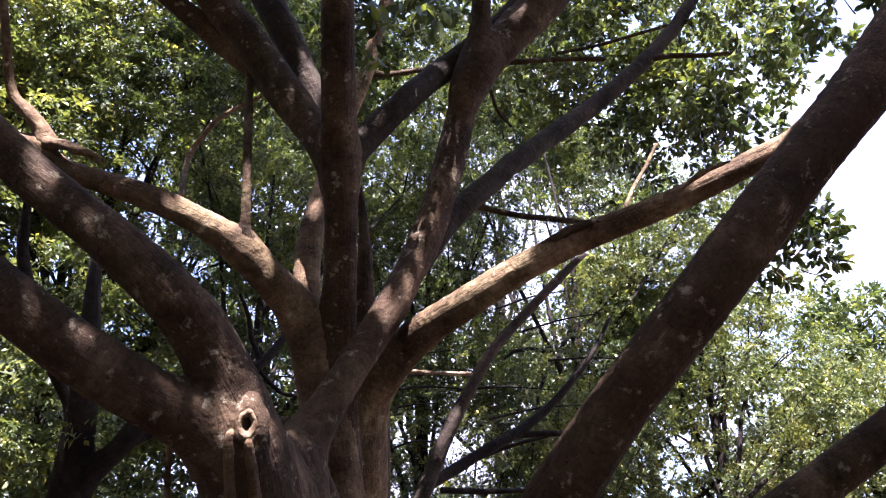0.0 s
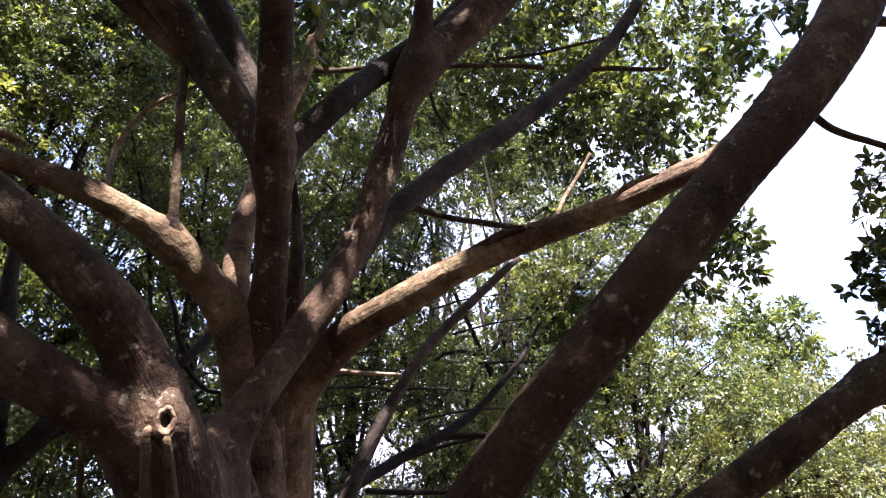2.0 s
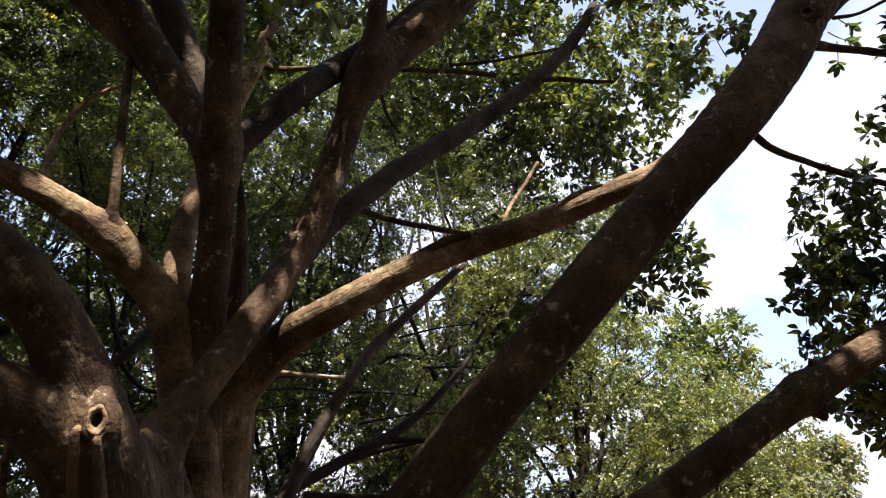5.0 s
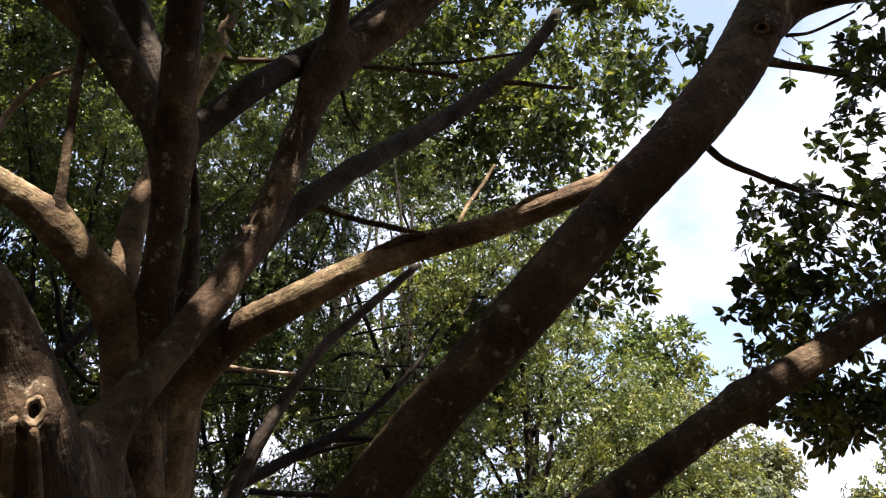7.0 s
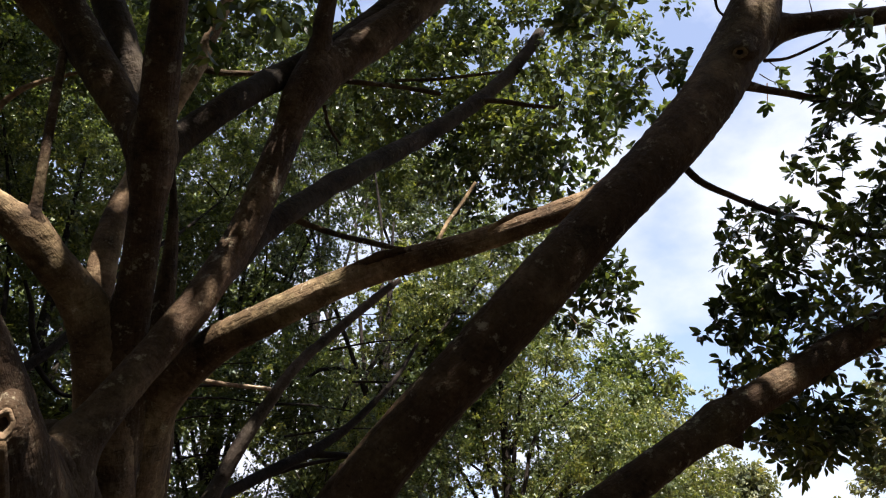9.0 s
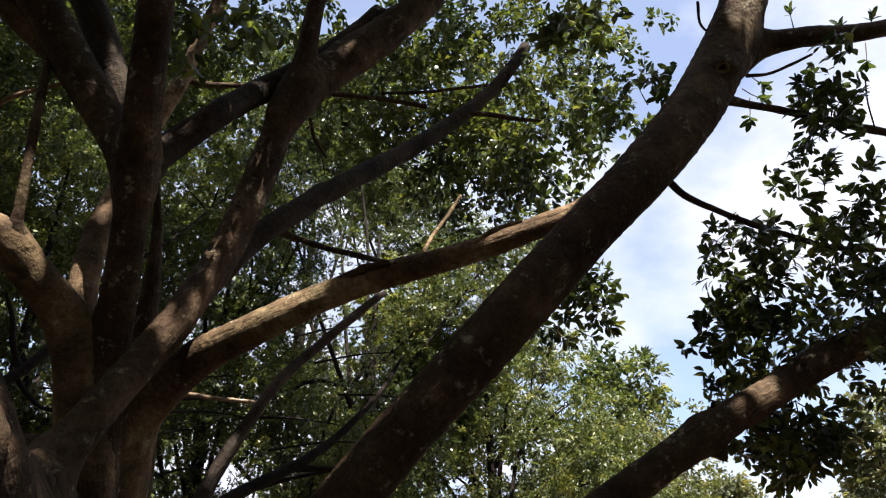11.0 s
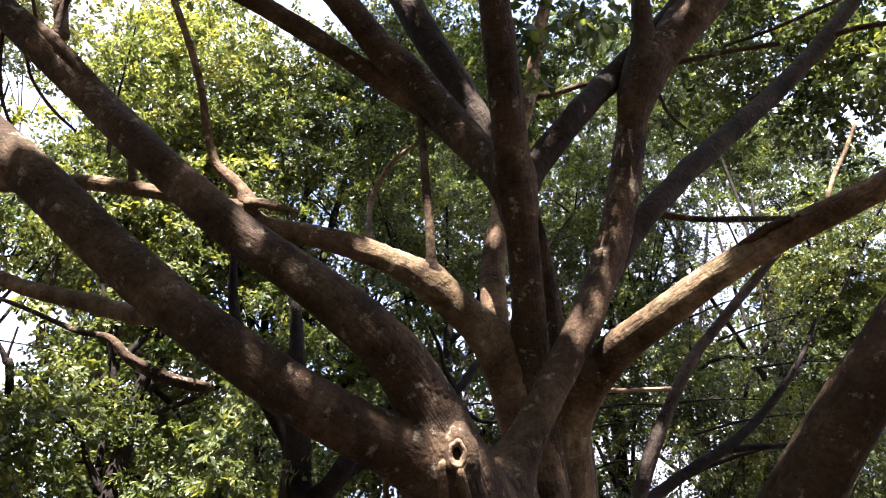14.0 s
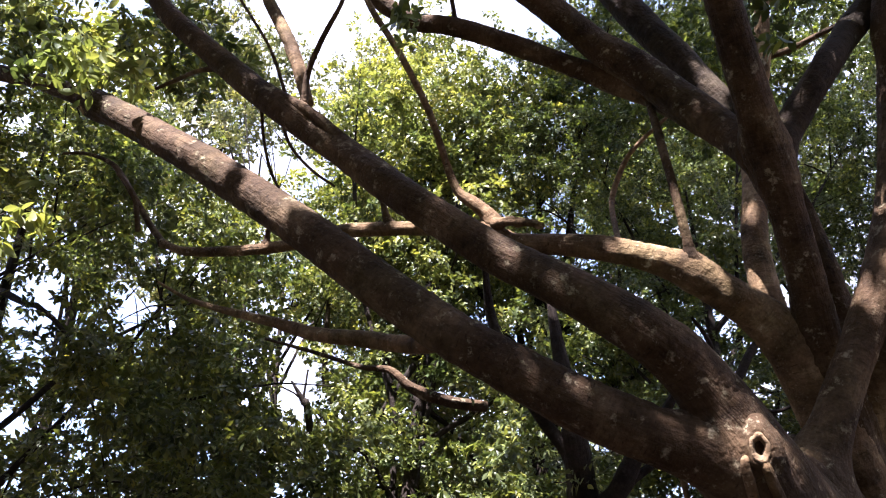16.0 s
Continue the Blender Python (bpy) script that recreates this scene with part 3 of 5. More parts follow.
limb("branch", banyan, BARK_SUNLIT_TAN, 12, 0.05, [
    (-3.346, 3.048, 5.123, 0.0415), (-3.423, 3.004, 5.437, 0.0504), (-3.53, 2.957, 5.754, 0.0519), (-3.672, 2.907, 6.078, 0.0495),
    (-3.818, 2.851, 6.416, 0.0425),
])
limb("twig", banyan, BARK, 8, 0.05, [
    (-3.59, 2.438, 5.115, 0.0213), (-3.764, 2.414, 5.162, 0.0162), (-4.036, 2.439, 5.225, 0.0149), (-4.269, 2.431, 5.241, 0.0114),
])
limb("aerial_root", banyan, BARK, 6, 0.05, [
    (-3.245, 2.539, 4.8, 0.0118), (-3.299, 2.647, 4.583, 0.0101), (-3.308, 2.745, 4.386, 0.0101), (-3.268, 2.814, 4.249, 0.0084),
])
limb("aerial_root", banyan, BARK, 6, 0.05, [
    (-3.134, 2.632, 4.614, 0.0116), (-3.107, 2.71, 4.458, 0.0099), (-3, 2.79, 4.296, 0.0098), (-2.859, 2.858, 4.16, 0.008),
])
limb("twig", banyan, BARK, 6, 0.05, [
    (-3.208, 2.702, 4.92, 0.0122), (-3.241, 2.566, 5.194, 0.0106), (-3.336, 2.441, 5.444, 0.0107), (-3.409, 2.355, 5.617, 0.009),
])
limb("stem", banyan, BARK, 24, 0.05, [
    (-0.639, 5.239, 1.85, 0.2031), (-0.674, 5.028, 2.386, 0.1421), (-0.666, 4.89, 2.775, 0.1276), (-0.639, 4.604, 3.123, 0.1125),
    (-0.622, 4.296, 3.518, 0.101), (-0.609, 4.1, 3.798, 0.0969), (-0.605, 3.939, 4.053, 0.0992), (-0.612, 3.848, 4.191, 0.1108),
    (-0.602, 3.694, 4.322, 0.103), (-0.595, 3.469, 4.548, 0.0949), (-0.588, 3.274, 4.783, 0.0934), (-0.588, 3.07, 5.08, 0.084),
    (-0.596, 2.842, 5.425, 0.0692),
])
limb("limb", banyan, BARK, 20, 0.05, [
    (-0.623, 4.006, 4.055, 0.0873), (-0.696, 3.961, 4.235, 0.1028), (-0.854, 3.972, 4.48, 0.1114), (-1.088, 3.928, 4.815, 0.1139),
    (-1.309, 3.839, 5.106, 0.1089), (-1.497, 3.734, 5.317, 0.1026), (-1.715, 3.498, 5.566, 0.0884), (-2.062, 3.21, 5.92, 0.0717),
])
limb("branch", banyan, BARK, 14, 0.05, [
    (-0.945, 4.039, 4.594, 0.063), (-1.214, 4.052, 4.902, 0.0682), (-1.348, 4.019, 5.015, 0.0684), (-1.49, 3.95, 5.107, 0.0682),
    (-1.688, 3.825, 5.246, 0.0675), (-2.053, 3.645, 5.495, 0.0698), (-2.394, 3.444, 5.674, 0.0675), (-2.624, 3.347, 5.756, 0.0649),
    (-2.794, 3.226, 5.888, 0.0655), (-2.95, 3.076, 6.076, 0.0588),
])
limb("twig", banyan, BARK, 6, 0.05, [
    (-2.366, 3.459, 5.644, 0.0191), (-2.351, 3.4, 5.762, 0.0172), (-2.337, 3.326, 5.91, 0.0153),
])
limb("limb", banyan, BARK_SHADED, 16, 0.05, [
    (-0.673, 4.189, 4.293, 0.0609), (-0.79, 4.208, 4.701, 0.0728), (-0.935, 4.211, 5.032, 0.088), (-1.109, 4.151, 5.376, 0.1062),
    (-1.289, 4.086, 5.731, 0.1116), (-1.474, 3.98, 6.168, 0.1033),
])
limb("limb", banyan, BARK_SHADED, 16, 0.05, [
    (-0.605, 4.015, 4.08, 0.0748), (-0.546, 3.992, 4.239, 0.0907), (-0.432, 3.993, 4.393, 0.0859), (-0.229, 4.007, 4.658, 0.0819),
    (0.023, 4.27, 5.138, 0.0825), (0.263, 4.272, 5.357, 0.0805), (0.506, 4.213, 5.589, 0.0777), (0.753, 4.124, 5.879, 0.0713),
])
limb("limb", banyan, BARK_SUNLIT_TAN, 14, 0.05, [
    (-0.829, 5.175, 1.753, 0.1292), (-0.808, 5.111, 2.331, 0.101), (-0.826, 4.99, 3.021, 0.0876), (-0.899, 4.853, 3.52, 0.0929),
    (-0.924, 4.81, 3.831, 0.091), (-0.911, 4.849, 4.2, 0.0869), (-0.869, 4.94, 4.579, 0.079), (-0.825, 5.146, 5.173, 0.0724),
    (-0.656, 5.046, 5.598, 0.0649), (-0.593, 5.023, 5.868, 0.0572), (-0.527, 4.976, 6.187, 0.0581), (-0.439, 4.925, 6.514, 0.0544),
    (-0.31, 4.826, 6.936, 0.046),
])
limb("branch", banyan, BARK, 8, 0.05, [
    (-0.62, 5.085, 5.744, 0.0308), (-0.435, 5.089, 5.736, 0.0264), (-0.204, 5.075, 5.765, 0.022), (0.028, 5.06, 5.794, 0.0176),
])
limb("stem", banyan, BARK, 18, 0.05, [
    (-0.708, 5.502, 1.321, 0.2474), (-0.574, 5.621, 1.868, 0.2123), (-0.514, 5.494, 2.459, 0.142), (-0.495, 5.289, 2.87, 0.1347),
    (-0.506, 5.118, 3.214, 0.1202), (-0.539, 5.04, 3.594, 0.0816), (-0.549, 4.956, 3.986, 0.051), (-0.575, 4.901, 4.32, 0.0308),
    (-0.616, 4.775, 4.574, 0.0192),
])
limb("limb", banyan, BARK, 22, 0.05, [
    (-0.931, 4.409, 1.946, 0.2092), (-0.822, 4.244, 2.321, 0.1533), (-0.689, 4.234, 2.633, 0.1123), (-0.554, 4.266, 2.905, 0.1004),
    (-0.396, 4.335, 3.215, 0.0967), (-0.24, 4.387, 3.558, 0.0965), (-0.116, 4.441, 3.899, 0.0991), (0.004, 4.381, 4.242, 0.0995),
    (0.09, 4.316, 4.597, 0.0999), (0.156, 4.231, 4.88, 0.1009), (0.215, 4.186, 5.083, 0.0986), (0.245, 4.091, 5.272, 0.0732),
    (0.261, 3.989, 5.478, 0.0636), (0.284, 3.852, 5.752, 0.0573),
])
limb("limb", banyan, BARK, 20, 0.05, [
    (0.168, 4.246, 4.916, 0.0859), (0.285, 4.196, 5.107, 0.1177), (0.453, 4.183, 5.313, 0.1283), (0.615, 4.154, 5.482, 0.1259),
    (0.819, 4.104, 5.695, 0.1217), (1.118, 4.034, 6.06, 0.1094),
])
limb("branch", banyan, BARK_SHADED, 16, 0.05, [
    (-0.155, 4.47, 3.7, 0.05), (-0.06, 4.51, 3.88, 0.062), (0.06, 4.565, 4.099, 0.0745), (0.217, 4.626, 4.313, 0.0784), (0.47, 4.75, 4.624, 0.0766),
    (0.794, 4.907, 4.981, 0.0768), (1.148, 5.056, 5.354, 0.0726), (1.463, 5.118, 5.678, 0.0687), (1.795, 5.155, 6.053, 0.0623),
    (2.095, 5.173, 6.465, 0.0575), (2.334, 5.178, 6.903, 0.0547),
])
limb("twig", banyan, BARK, 8, 0.05, [
    (0.199, 4.695, 4.286, 0.026), (0.336, 4.712, 4.251, 0.0223), (0.512, 4.555, 4.119, 0.0197), (0.68, 4.214, 3.906, 0.0198),
    (0.817, 3.959, 3.745, 0.0155), (0.884, 3.835, 3.656, 0.012),
])
limb("twig", banyan, BARK, 8, 0.05, [
    (1.407, 5.348, 6.113, 0.0234), (1.062, 5.348, 6.113, 0.021), (0.767, 5.355, 6.1, 0.0234), (0.521, 5.364, 6.082, 0.028),
])
limb("twig", banyan, BARK, 8, 0.05, [
    (1.627, 5.123, 5.893, 0.0268), (1.862, 5.102, 5.935, 0.0246), (2.191, 5.098, 5.943, 0.0201), (2.473, 5.085, 5.969, 0.0156),
])
limb("twig", banyan, BARK, 6, 0.05, [
    (0.989, 5.326, 6.157, 0.0164), (1.357, 5.293, 6.223, 0.0164), (1.702, 5.249, 6.311, 0.0164), (2.046, 5.206, 6.399, 0.014),
])
limb("twig", banyan, BARK, 6, 0.05, [
    (0.365, 4.825, 5.369, 0.0165), (0.417, 4.893, 5.233, 0.0144), (0.525, 4.951, 5.116, 0.0103),
])
limb("limb", banyan, BARK_SUNLIT_TAN, 22, 0.035, [
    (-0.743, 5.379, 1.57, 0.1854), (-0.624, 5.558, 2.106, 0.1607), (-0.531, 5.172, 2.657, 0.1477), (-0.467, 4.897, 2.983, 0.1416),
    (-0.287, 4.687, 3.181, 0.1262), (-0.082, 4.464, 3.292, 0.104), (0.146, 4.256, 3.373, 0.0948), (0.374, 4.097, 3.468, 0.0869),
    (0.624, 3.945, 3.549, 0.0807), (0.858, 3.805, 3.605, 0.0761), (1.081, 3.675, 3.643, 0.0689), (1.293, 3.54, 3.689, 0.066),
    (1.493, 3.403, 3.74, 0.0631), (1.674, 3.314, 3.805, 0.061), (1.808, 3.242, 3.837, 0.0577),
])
limb("branch_stub", banyan, BARK_SUNLIT_TAN, 12, 0.2, [(1.176, 3.353, 3.593, 0.008), (1.221, 3.256, 3.606, 0.014), (1.282, 3.169, 3.611, 0.012), (1.351, 3.105, 3.611, 0.006)], "broken stub lying along the limb")
limb("branch_stub", banyan, BARK, 12, 0.2, [(0.563, 3.914, 3.577, 0.018), (0.677, 3.813, 3.604, 0.024), (0.772, 3.724, 3.607, 0.020), (0.839, 3.686, 3.608, 0.008)], "knobbly stub where a twig leaves the limb")
limb("twig", banyan, BARK_SUNLIT_TAN, 8, 0.05, [
    (0.977, 3.78, 3.655, 0.0141), (1.069, 3.787, 3.865, 0.0123), (1.159, 3.822, 4.019, 0.0126), (1.258, 3.841, 4.206, 0.0107),
])
limb("limb", banyan, BARK, 28, 0.05, [
    (-0.585, 5.841, 0.307, 0.3616), (-0.208, 5.42, 0.814, 0.3079), (0.112, 4.971, 1.267, 0.2541), (0.336, 4.379, 1.782, 0.2053),
    (0.551, 3.841, 2.188, 0.168), (0.814, 3.568, 2.557, 0.1486), (1.083, 3.389, 2.871, 0.1411), (1.383, 3.265, 3.231, 0.1385),
    (1.692, 3.191, 3.603, 0.1376), (2.072, 3.144, 4.036, 0.1503), (2.475, 3.113, 4.545, 0.1556), (2.75, 3.108, 5.004, 0.1589),
    (2.918, 3.029, 5.387, 0.1514), (3.032, 2.955, 5.758, 0.1395), (3.139, 2.839, 6.216, 0.1268),
])
limb("branch", banyan, BARK, 14, 0.05, [
    (2.863, 3.145, 5.041, 0.0857), (3.075, 3.073, 5.185, 0.084), (3.327, 2.996, 5.245, 0.066), (3.755, 2.947, 5.35, 0.06),
    (4.196, 2.872, 5.5, 0.056), (4.749, 2.764, 5.71, 0.05),
])
limb("twig", banyan, BARK, 8, 0.05, [
    (2.33, 3.359, 4.276, 0.0321), (2.42, 3.385, 4.224, 0.0242), (2.535, 3.417, 4.16, 0.0227), (2.767, 3.482, 4.141, 0.0199),
    (3.09, 3.549, 4.118, 0.0204), (3.465, 3.65, 4.14, 0.0194), (3.861, 3.747, 4.17, 0.0183), (4.37, 3.814, 4.259, 0.0153),
])
limb("twig", banyan, BARK, 8, 0.05, [
    (2.838, 3.214, 4.792, 0.0338), (2.962, 3.215, 4.789, 0.0255), (3.17, 3.213, 4.792, 0.0241), (3.508, 3.252, 4.827, 0.0265),
    (3.818, 3.293, 4.857, 0.0289), (4.283, 3.33, 4.895, 0.028), (4.771, 3.356, 4.954, 0.0231),
])
limb("aerial_root", banyan, BARK, 5, 0.05, [
    (3.289, 3.099, 5.021, 0.0052), (3.315, 3.15, 4.919, 0.0052), (3.382, 3.211, 4.796, 0.0052),
])
limb("aerial_root", banyan, BARK, 5, 0.05, [
    (3.909, 3.146, 5.151, 0.0055), (3.945, 3.213, 5.017, 0.0055), (4.024, 3.291, 4.861, 0.0055),
])
limb("twig", banyan, BARK, 5, 0.05, [
    (2.606, 3.025, 5.394, 0.0103), (2.643, 3.088, 5.268, 0.0086), (2.753, 3.114, 5.216, 0.0069),
])
limb("twig", banyan, BARK, 5, 0.05, [
    (2.941, 3.135, 4.949, 0.0136), (3.102, 3.115, 4.989, 0.0103), (3.261, 3.075, 5.07, 0.0104), (3.401, 3.034, 5.151, 0.0087),
])
limb("twig", banyan, BARK, 5, 0.05, [
    (3.596, 3.249, 4.834, 0.0089), (3.738, 3.283, 4.763, 0.0071), (3.913, 3.306, 4.83, 0.0073),
])
limb("limb", banyan, BARK, 22, 0.05, [
    (-0.307, 5.642, 0.593, 0.2188), (0.127, 5.157, 1.006, 0.1757), (0.646, 4.657, 1.447, 0.1353), (1.274, 4.329, 1.882, 0.1193),
    (1.828, 4.15, 2.241, 0.1096), (2.168, 4.037, 2.469, 0.1041), (2.456, 3.935, 2.672, 0.1006), (2.772, 3.884, 2.886, 0.1066),
    (3.184, 3.825, 3.116, 0.0987), (3.645, 3.804, 3.384, 0.1003), (4.27, 3.772, 3.672, 0.1041), (4.976, 3.736, 3.968, 0.098),
    (5.845, 3.677, 4.31, 0.0859),
])
limb("branch_stub", banyan, BARK, 12, 0.1, [
    (2.72, 3.898, 2.859, 0.0718), (2.783, 3.902, 2.783, 0.0498), (2.819, 3.9, 2.742, 0.0403), (2.844, 3.911, 2.72, 0.0217),
])
limb("branch_stub", banyan, BARK, 6, 0.05, [
    (2.778, 3.837, 2.981, 0.022), (2.765, 3.817, 3.022, 0.0126),
])
limb("trunk", banyan, BARK, 36, 0.1, [
    (-0.733, 6.452, -0.471, 1.1997), (-0.761, 5.904, 0.293, 0.8397), (-0.762, 5.54, 0.797, 0.6322), (-0.794, 5.129, 1.397, 0.4793),
    (-0.866, 4.814, 1.918, 0.3669), (-0.924, 4.61, 2.259, 0.2885), (-0.956, 4.425, 2.474, 0.2242), (-0.96, 4.205, 2.58, 0.1299),
])
limb("buttress", banyan, BARK, 20, 0.12, [
    (-1.11, 3.265, 2.86, 0.085), (-1.065, 3.335, 2.76, 0.092), (-1.02, 3.41, 2.65, 0.108), (-0.965, 3.485, 2.54, 0.135), (-0.915, 3.585, 2.42, 0.18), (-0.905, 3.83, 2.208, 0.225),
    (-0.925, 4.14, 1.925, 0.2513), (-0.946, 4.74, 1.282, 0.324),
])
limb("aerial_root", banyan, BARK_SUNLIT_TAN, 12, 0.05, [
    (-0.905, 3.425, 2.435, 0.0140), (-0.915, 3.348, 2.370, 0.0200), (-0.922, 3.407, 2.290, 0.0240), (-0.928, 3.497, 2.200, 0.0245), (-0.944, 3.605, 2.080, 0.0270), (-1.006, 3.850, 1.790, 0.0340),
])
limb("aerial_root", banyan, BARK_SUNLIT_TAN, 12, 0.05, [
    (-0.848, 3.430, 2.435, 0.0140), (-0.842, 3.383, 2.370, 0.0200), (-0.836, 3.442, 2.290, 0.0240), (-0.831, 3.532, 2.200, 0.0245), (-0.833, 3.640, 2.080, 0.0270), (-0.872, 3.885, 1.790, 0.0340),
])
limb("aerial_root", banyan, BARK_PALE, 5, 0.05, [
    (-0.726, 3.645, 2.456, 0.0051), (-0.736, 3.588, 2.346, 0.005), (-0.759, 3.591, 2.25, 0.0049), (-0.808, 3.649, 2.134, 0.0049),
])
limb("aerial_root", banyan, BARK_SUNLIT_TAN, 8, 0.05, [
    (-1.26, 3.604, 2.44, 0.0173), (-1.263, 3.639, 2.37, 0.0148), (-1.268, 3.697, 2.253, 0.0148), (-1.271, 3.871, 1.904, 0.0161),
    (-1.271, 4.045, 1.554, 0.0173),
])
limb("branch", banyan, BARK_PALE, 6, 0.05, [
    (-0.401, 6.362, 3.631, 0.0204), (-0.115, 6.373, 3.609, 0.0181), (0.243, 6.377, 3.601, 0.0159),
])

sapling = thing("slender_tree", "slender leaning tree with pale thin stems behind the banyan", "tree", -0.2, 7.0, 0)
limb("stem", sapling, BARK_GREY, 12, 0.05, [
    (-0.785, 7.449, -0.117, 0.1195), (-0.635, 7.209, 0.812, 0.1059), (-0.435, 7.006, 1.891, 0.0926), (-0.186, 6.852, 2.648, 0.0687),
    (-0.078, 6.833, 2.911, 0.0659), (0.079, 6.764, 3.274, 0.063), (0.24, 6.73, 3.567, 0.0539), (0.446, 6.669, 3.912, 0.0486),
    (0.76, 6.708, 4.281, 0.0458), (1.156, 6.72, 4.705, 0.0385), (1.362, 6.734, 4.903, 0.026),
])
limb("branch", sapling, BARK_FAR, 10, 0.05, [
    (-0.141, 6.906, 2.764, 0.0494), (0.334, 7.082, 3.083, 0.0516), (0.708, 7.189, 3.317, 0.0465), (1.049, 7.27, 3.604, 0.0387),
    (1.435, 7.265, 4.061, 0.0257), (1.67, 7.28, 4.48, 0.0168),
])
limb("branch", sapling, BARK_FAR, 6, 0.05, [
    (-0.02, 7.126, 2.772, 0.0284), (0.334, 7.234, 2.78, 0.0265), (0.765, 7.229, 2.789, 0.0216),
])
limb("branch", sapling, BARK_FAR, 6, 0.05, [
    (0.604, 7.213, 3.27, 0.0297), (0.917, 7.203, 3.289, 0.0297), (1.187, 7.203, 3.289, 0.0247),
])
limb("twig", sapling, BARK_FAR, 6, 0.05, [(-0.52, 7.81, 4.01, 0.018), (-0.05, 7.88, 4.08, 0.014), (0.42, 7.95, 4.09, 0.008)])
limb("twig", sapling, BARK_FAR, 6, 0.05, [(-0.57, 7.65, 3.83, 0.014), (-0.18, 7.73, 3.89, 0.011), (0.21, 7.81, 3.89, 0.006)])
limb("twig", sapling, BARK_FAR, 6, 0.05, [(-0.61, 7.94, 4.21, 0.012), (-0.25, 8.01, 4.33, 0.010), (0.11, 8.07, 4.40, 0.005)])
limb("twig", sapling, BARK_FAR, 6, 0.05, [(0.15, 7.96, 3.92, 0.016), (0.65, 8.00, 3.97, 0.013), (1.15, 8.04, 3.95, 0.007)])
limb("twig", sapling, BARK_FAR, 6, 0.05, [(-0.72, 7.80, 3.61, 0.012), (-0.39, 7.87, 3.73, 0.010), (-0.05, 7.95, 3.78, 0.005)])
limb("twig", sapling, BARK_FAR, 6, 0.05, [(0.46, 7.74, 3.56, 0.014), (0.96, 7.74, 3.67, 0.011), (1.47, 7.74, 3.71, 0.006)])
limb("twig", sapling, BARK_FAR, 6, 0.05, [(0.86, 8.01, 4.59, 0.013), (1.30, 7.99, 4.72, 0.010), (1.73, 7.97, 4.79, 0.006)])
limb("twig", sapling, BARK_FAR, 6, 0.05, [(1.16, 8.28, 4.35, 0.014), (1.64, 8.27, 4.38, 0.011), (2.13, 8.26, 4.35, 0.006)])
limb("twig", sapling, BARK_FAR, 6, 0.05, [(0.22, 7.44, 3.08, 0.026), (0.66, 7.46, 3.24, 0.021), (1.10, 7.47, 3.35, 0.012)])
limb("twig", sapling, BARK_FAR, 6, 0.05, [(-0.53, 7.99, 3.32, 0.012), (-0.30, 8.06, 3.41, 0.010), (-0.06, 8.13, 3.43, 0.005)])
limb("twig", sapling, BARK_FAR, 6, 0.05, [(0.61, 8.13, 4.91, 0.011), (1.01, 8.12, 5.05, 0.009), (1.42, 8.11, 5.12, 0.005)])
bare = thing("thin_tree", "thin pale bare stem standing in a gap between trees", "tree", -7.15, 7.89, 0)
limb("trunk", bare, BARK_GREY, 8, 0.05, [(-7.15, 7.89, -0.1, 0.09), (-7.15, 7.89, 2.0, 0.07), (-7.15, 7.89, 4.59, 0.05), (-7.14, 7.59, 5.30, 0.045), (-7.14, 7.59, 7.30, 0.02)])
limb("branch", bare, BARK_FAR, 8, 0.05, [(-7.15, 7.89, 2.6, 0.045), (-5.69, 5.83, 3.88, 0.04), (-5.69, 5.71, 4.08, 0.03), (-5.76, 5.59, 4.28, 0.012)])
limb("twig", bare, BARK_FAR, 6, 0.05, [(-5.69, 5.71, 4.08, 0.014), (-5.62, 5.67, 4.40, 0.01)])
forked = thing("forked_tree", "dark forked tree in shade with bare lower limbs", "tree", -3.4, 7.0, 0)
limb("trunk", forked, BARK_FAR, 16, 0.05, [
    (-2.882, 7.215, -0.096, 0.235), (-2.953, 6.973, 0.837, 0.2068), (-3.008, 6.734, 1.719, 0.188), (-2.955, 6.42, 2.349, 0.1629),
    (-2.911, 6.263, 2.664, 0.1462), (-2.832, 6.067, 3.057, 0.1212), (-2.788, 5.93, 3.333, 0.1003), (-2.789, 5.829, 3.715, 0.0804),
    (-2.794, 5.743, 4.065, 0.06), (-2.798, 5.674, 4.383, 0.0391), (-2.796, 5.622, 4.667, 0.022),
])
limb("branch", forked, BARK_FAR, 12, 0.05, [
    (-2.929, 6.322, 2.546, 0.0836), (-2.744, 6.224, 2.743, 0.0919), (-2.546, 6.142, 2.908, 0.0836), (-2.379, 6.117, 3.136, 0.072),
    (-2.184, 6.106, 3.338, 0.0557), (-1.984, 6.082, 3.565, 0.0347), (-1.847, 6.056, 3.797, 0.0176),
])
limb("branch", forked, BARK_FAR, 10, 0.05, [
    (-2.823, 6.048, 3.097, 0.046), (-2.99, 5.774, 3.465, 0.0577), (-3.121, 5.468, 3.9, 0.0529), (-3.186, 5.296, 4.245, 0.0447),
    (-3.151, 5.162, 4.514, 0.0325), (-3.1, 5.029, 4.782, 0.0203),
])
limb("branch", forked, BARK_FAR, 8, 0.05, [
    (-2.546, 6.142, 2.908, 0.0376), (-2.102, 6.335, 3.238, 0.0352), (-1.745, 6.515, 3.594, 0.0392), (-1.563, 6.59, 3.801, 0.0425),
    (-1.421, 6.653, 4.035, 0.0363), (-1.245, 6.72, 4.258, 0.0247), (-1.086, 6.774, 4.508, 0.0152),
])
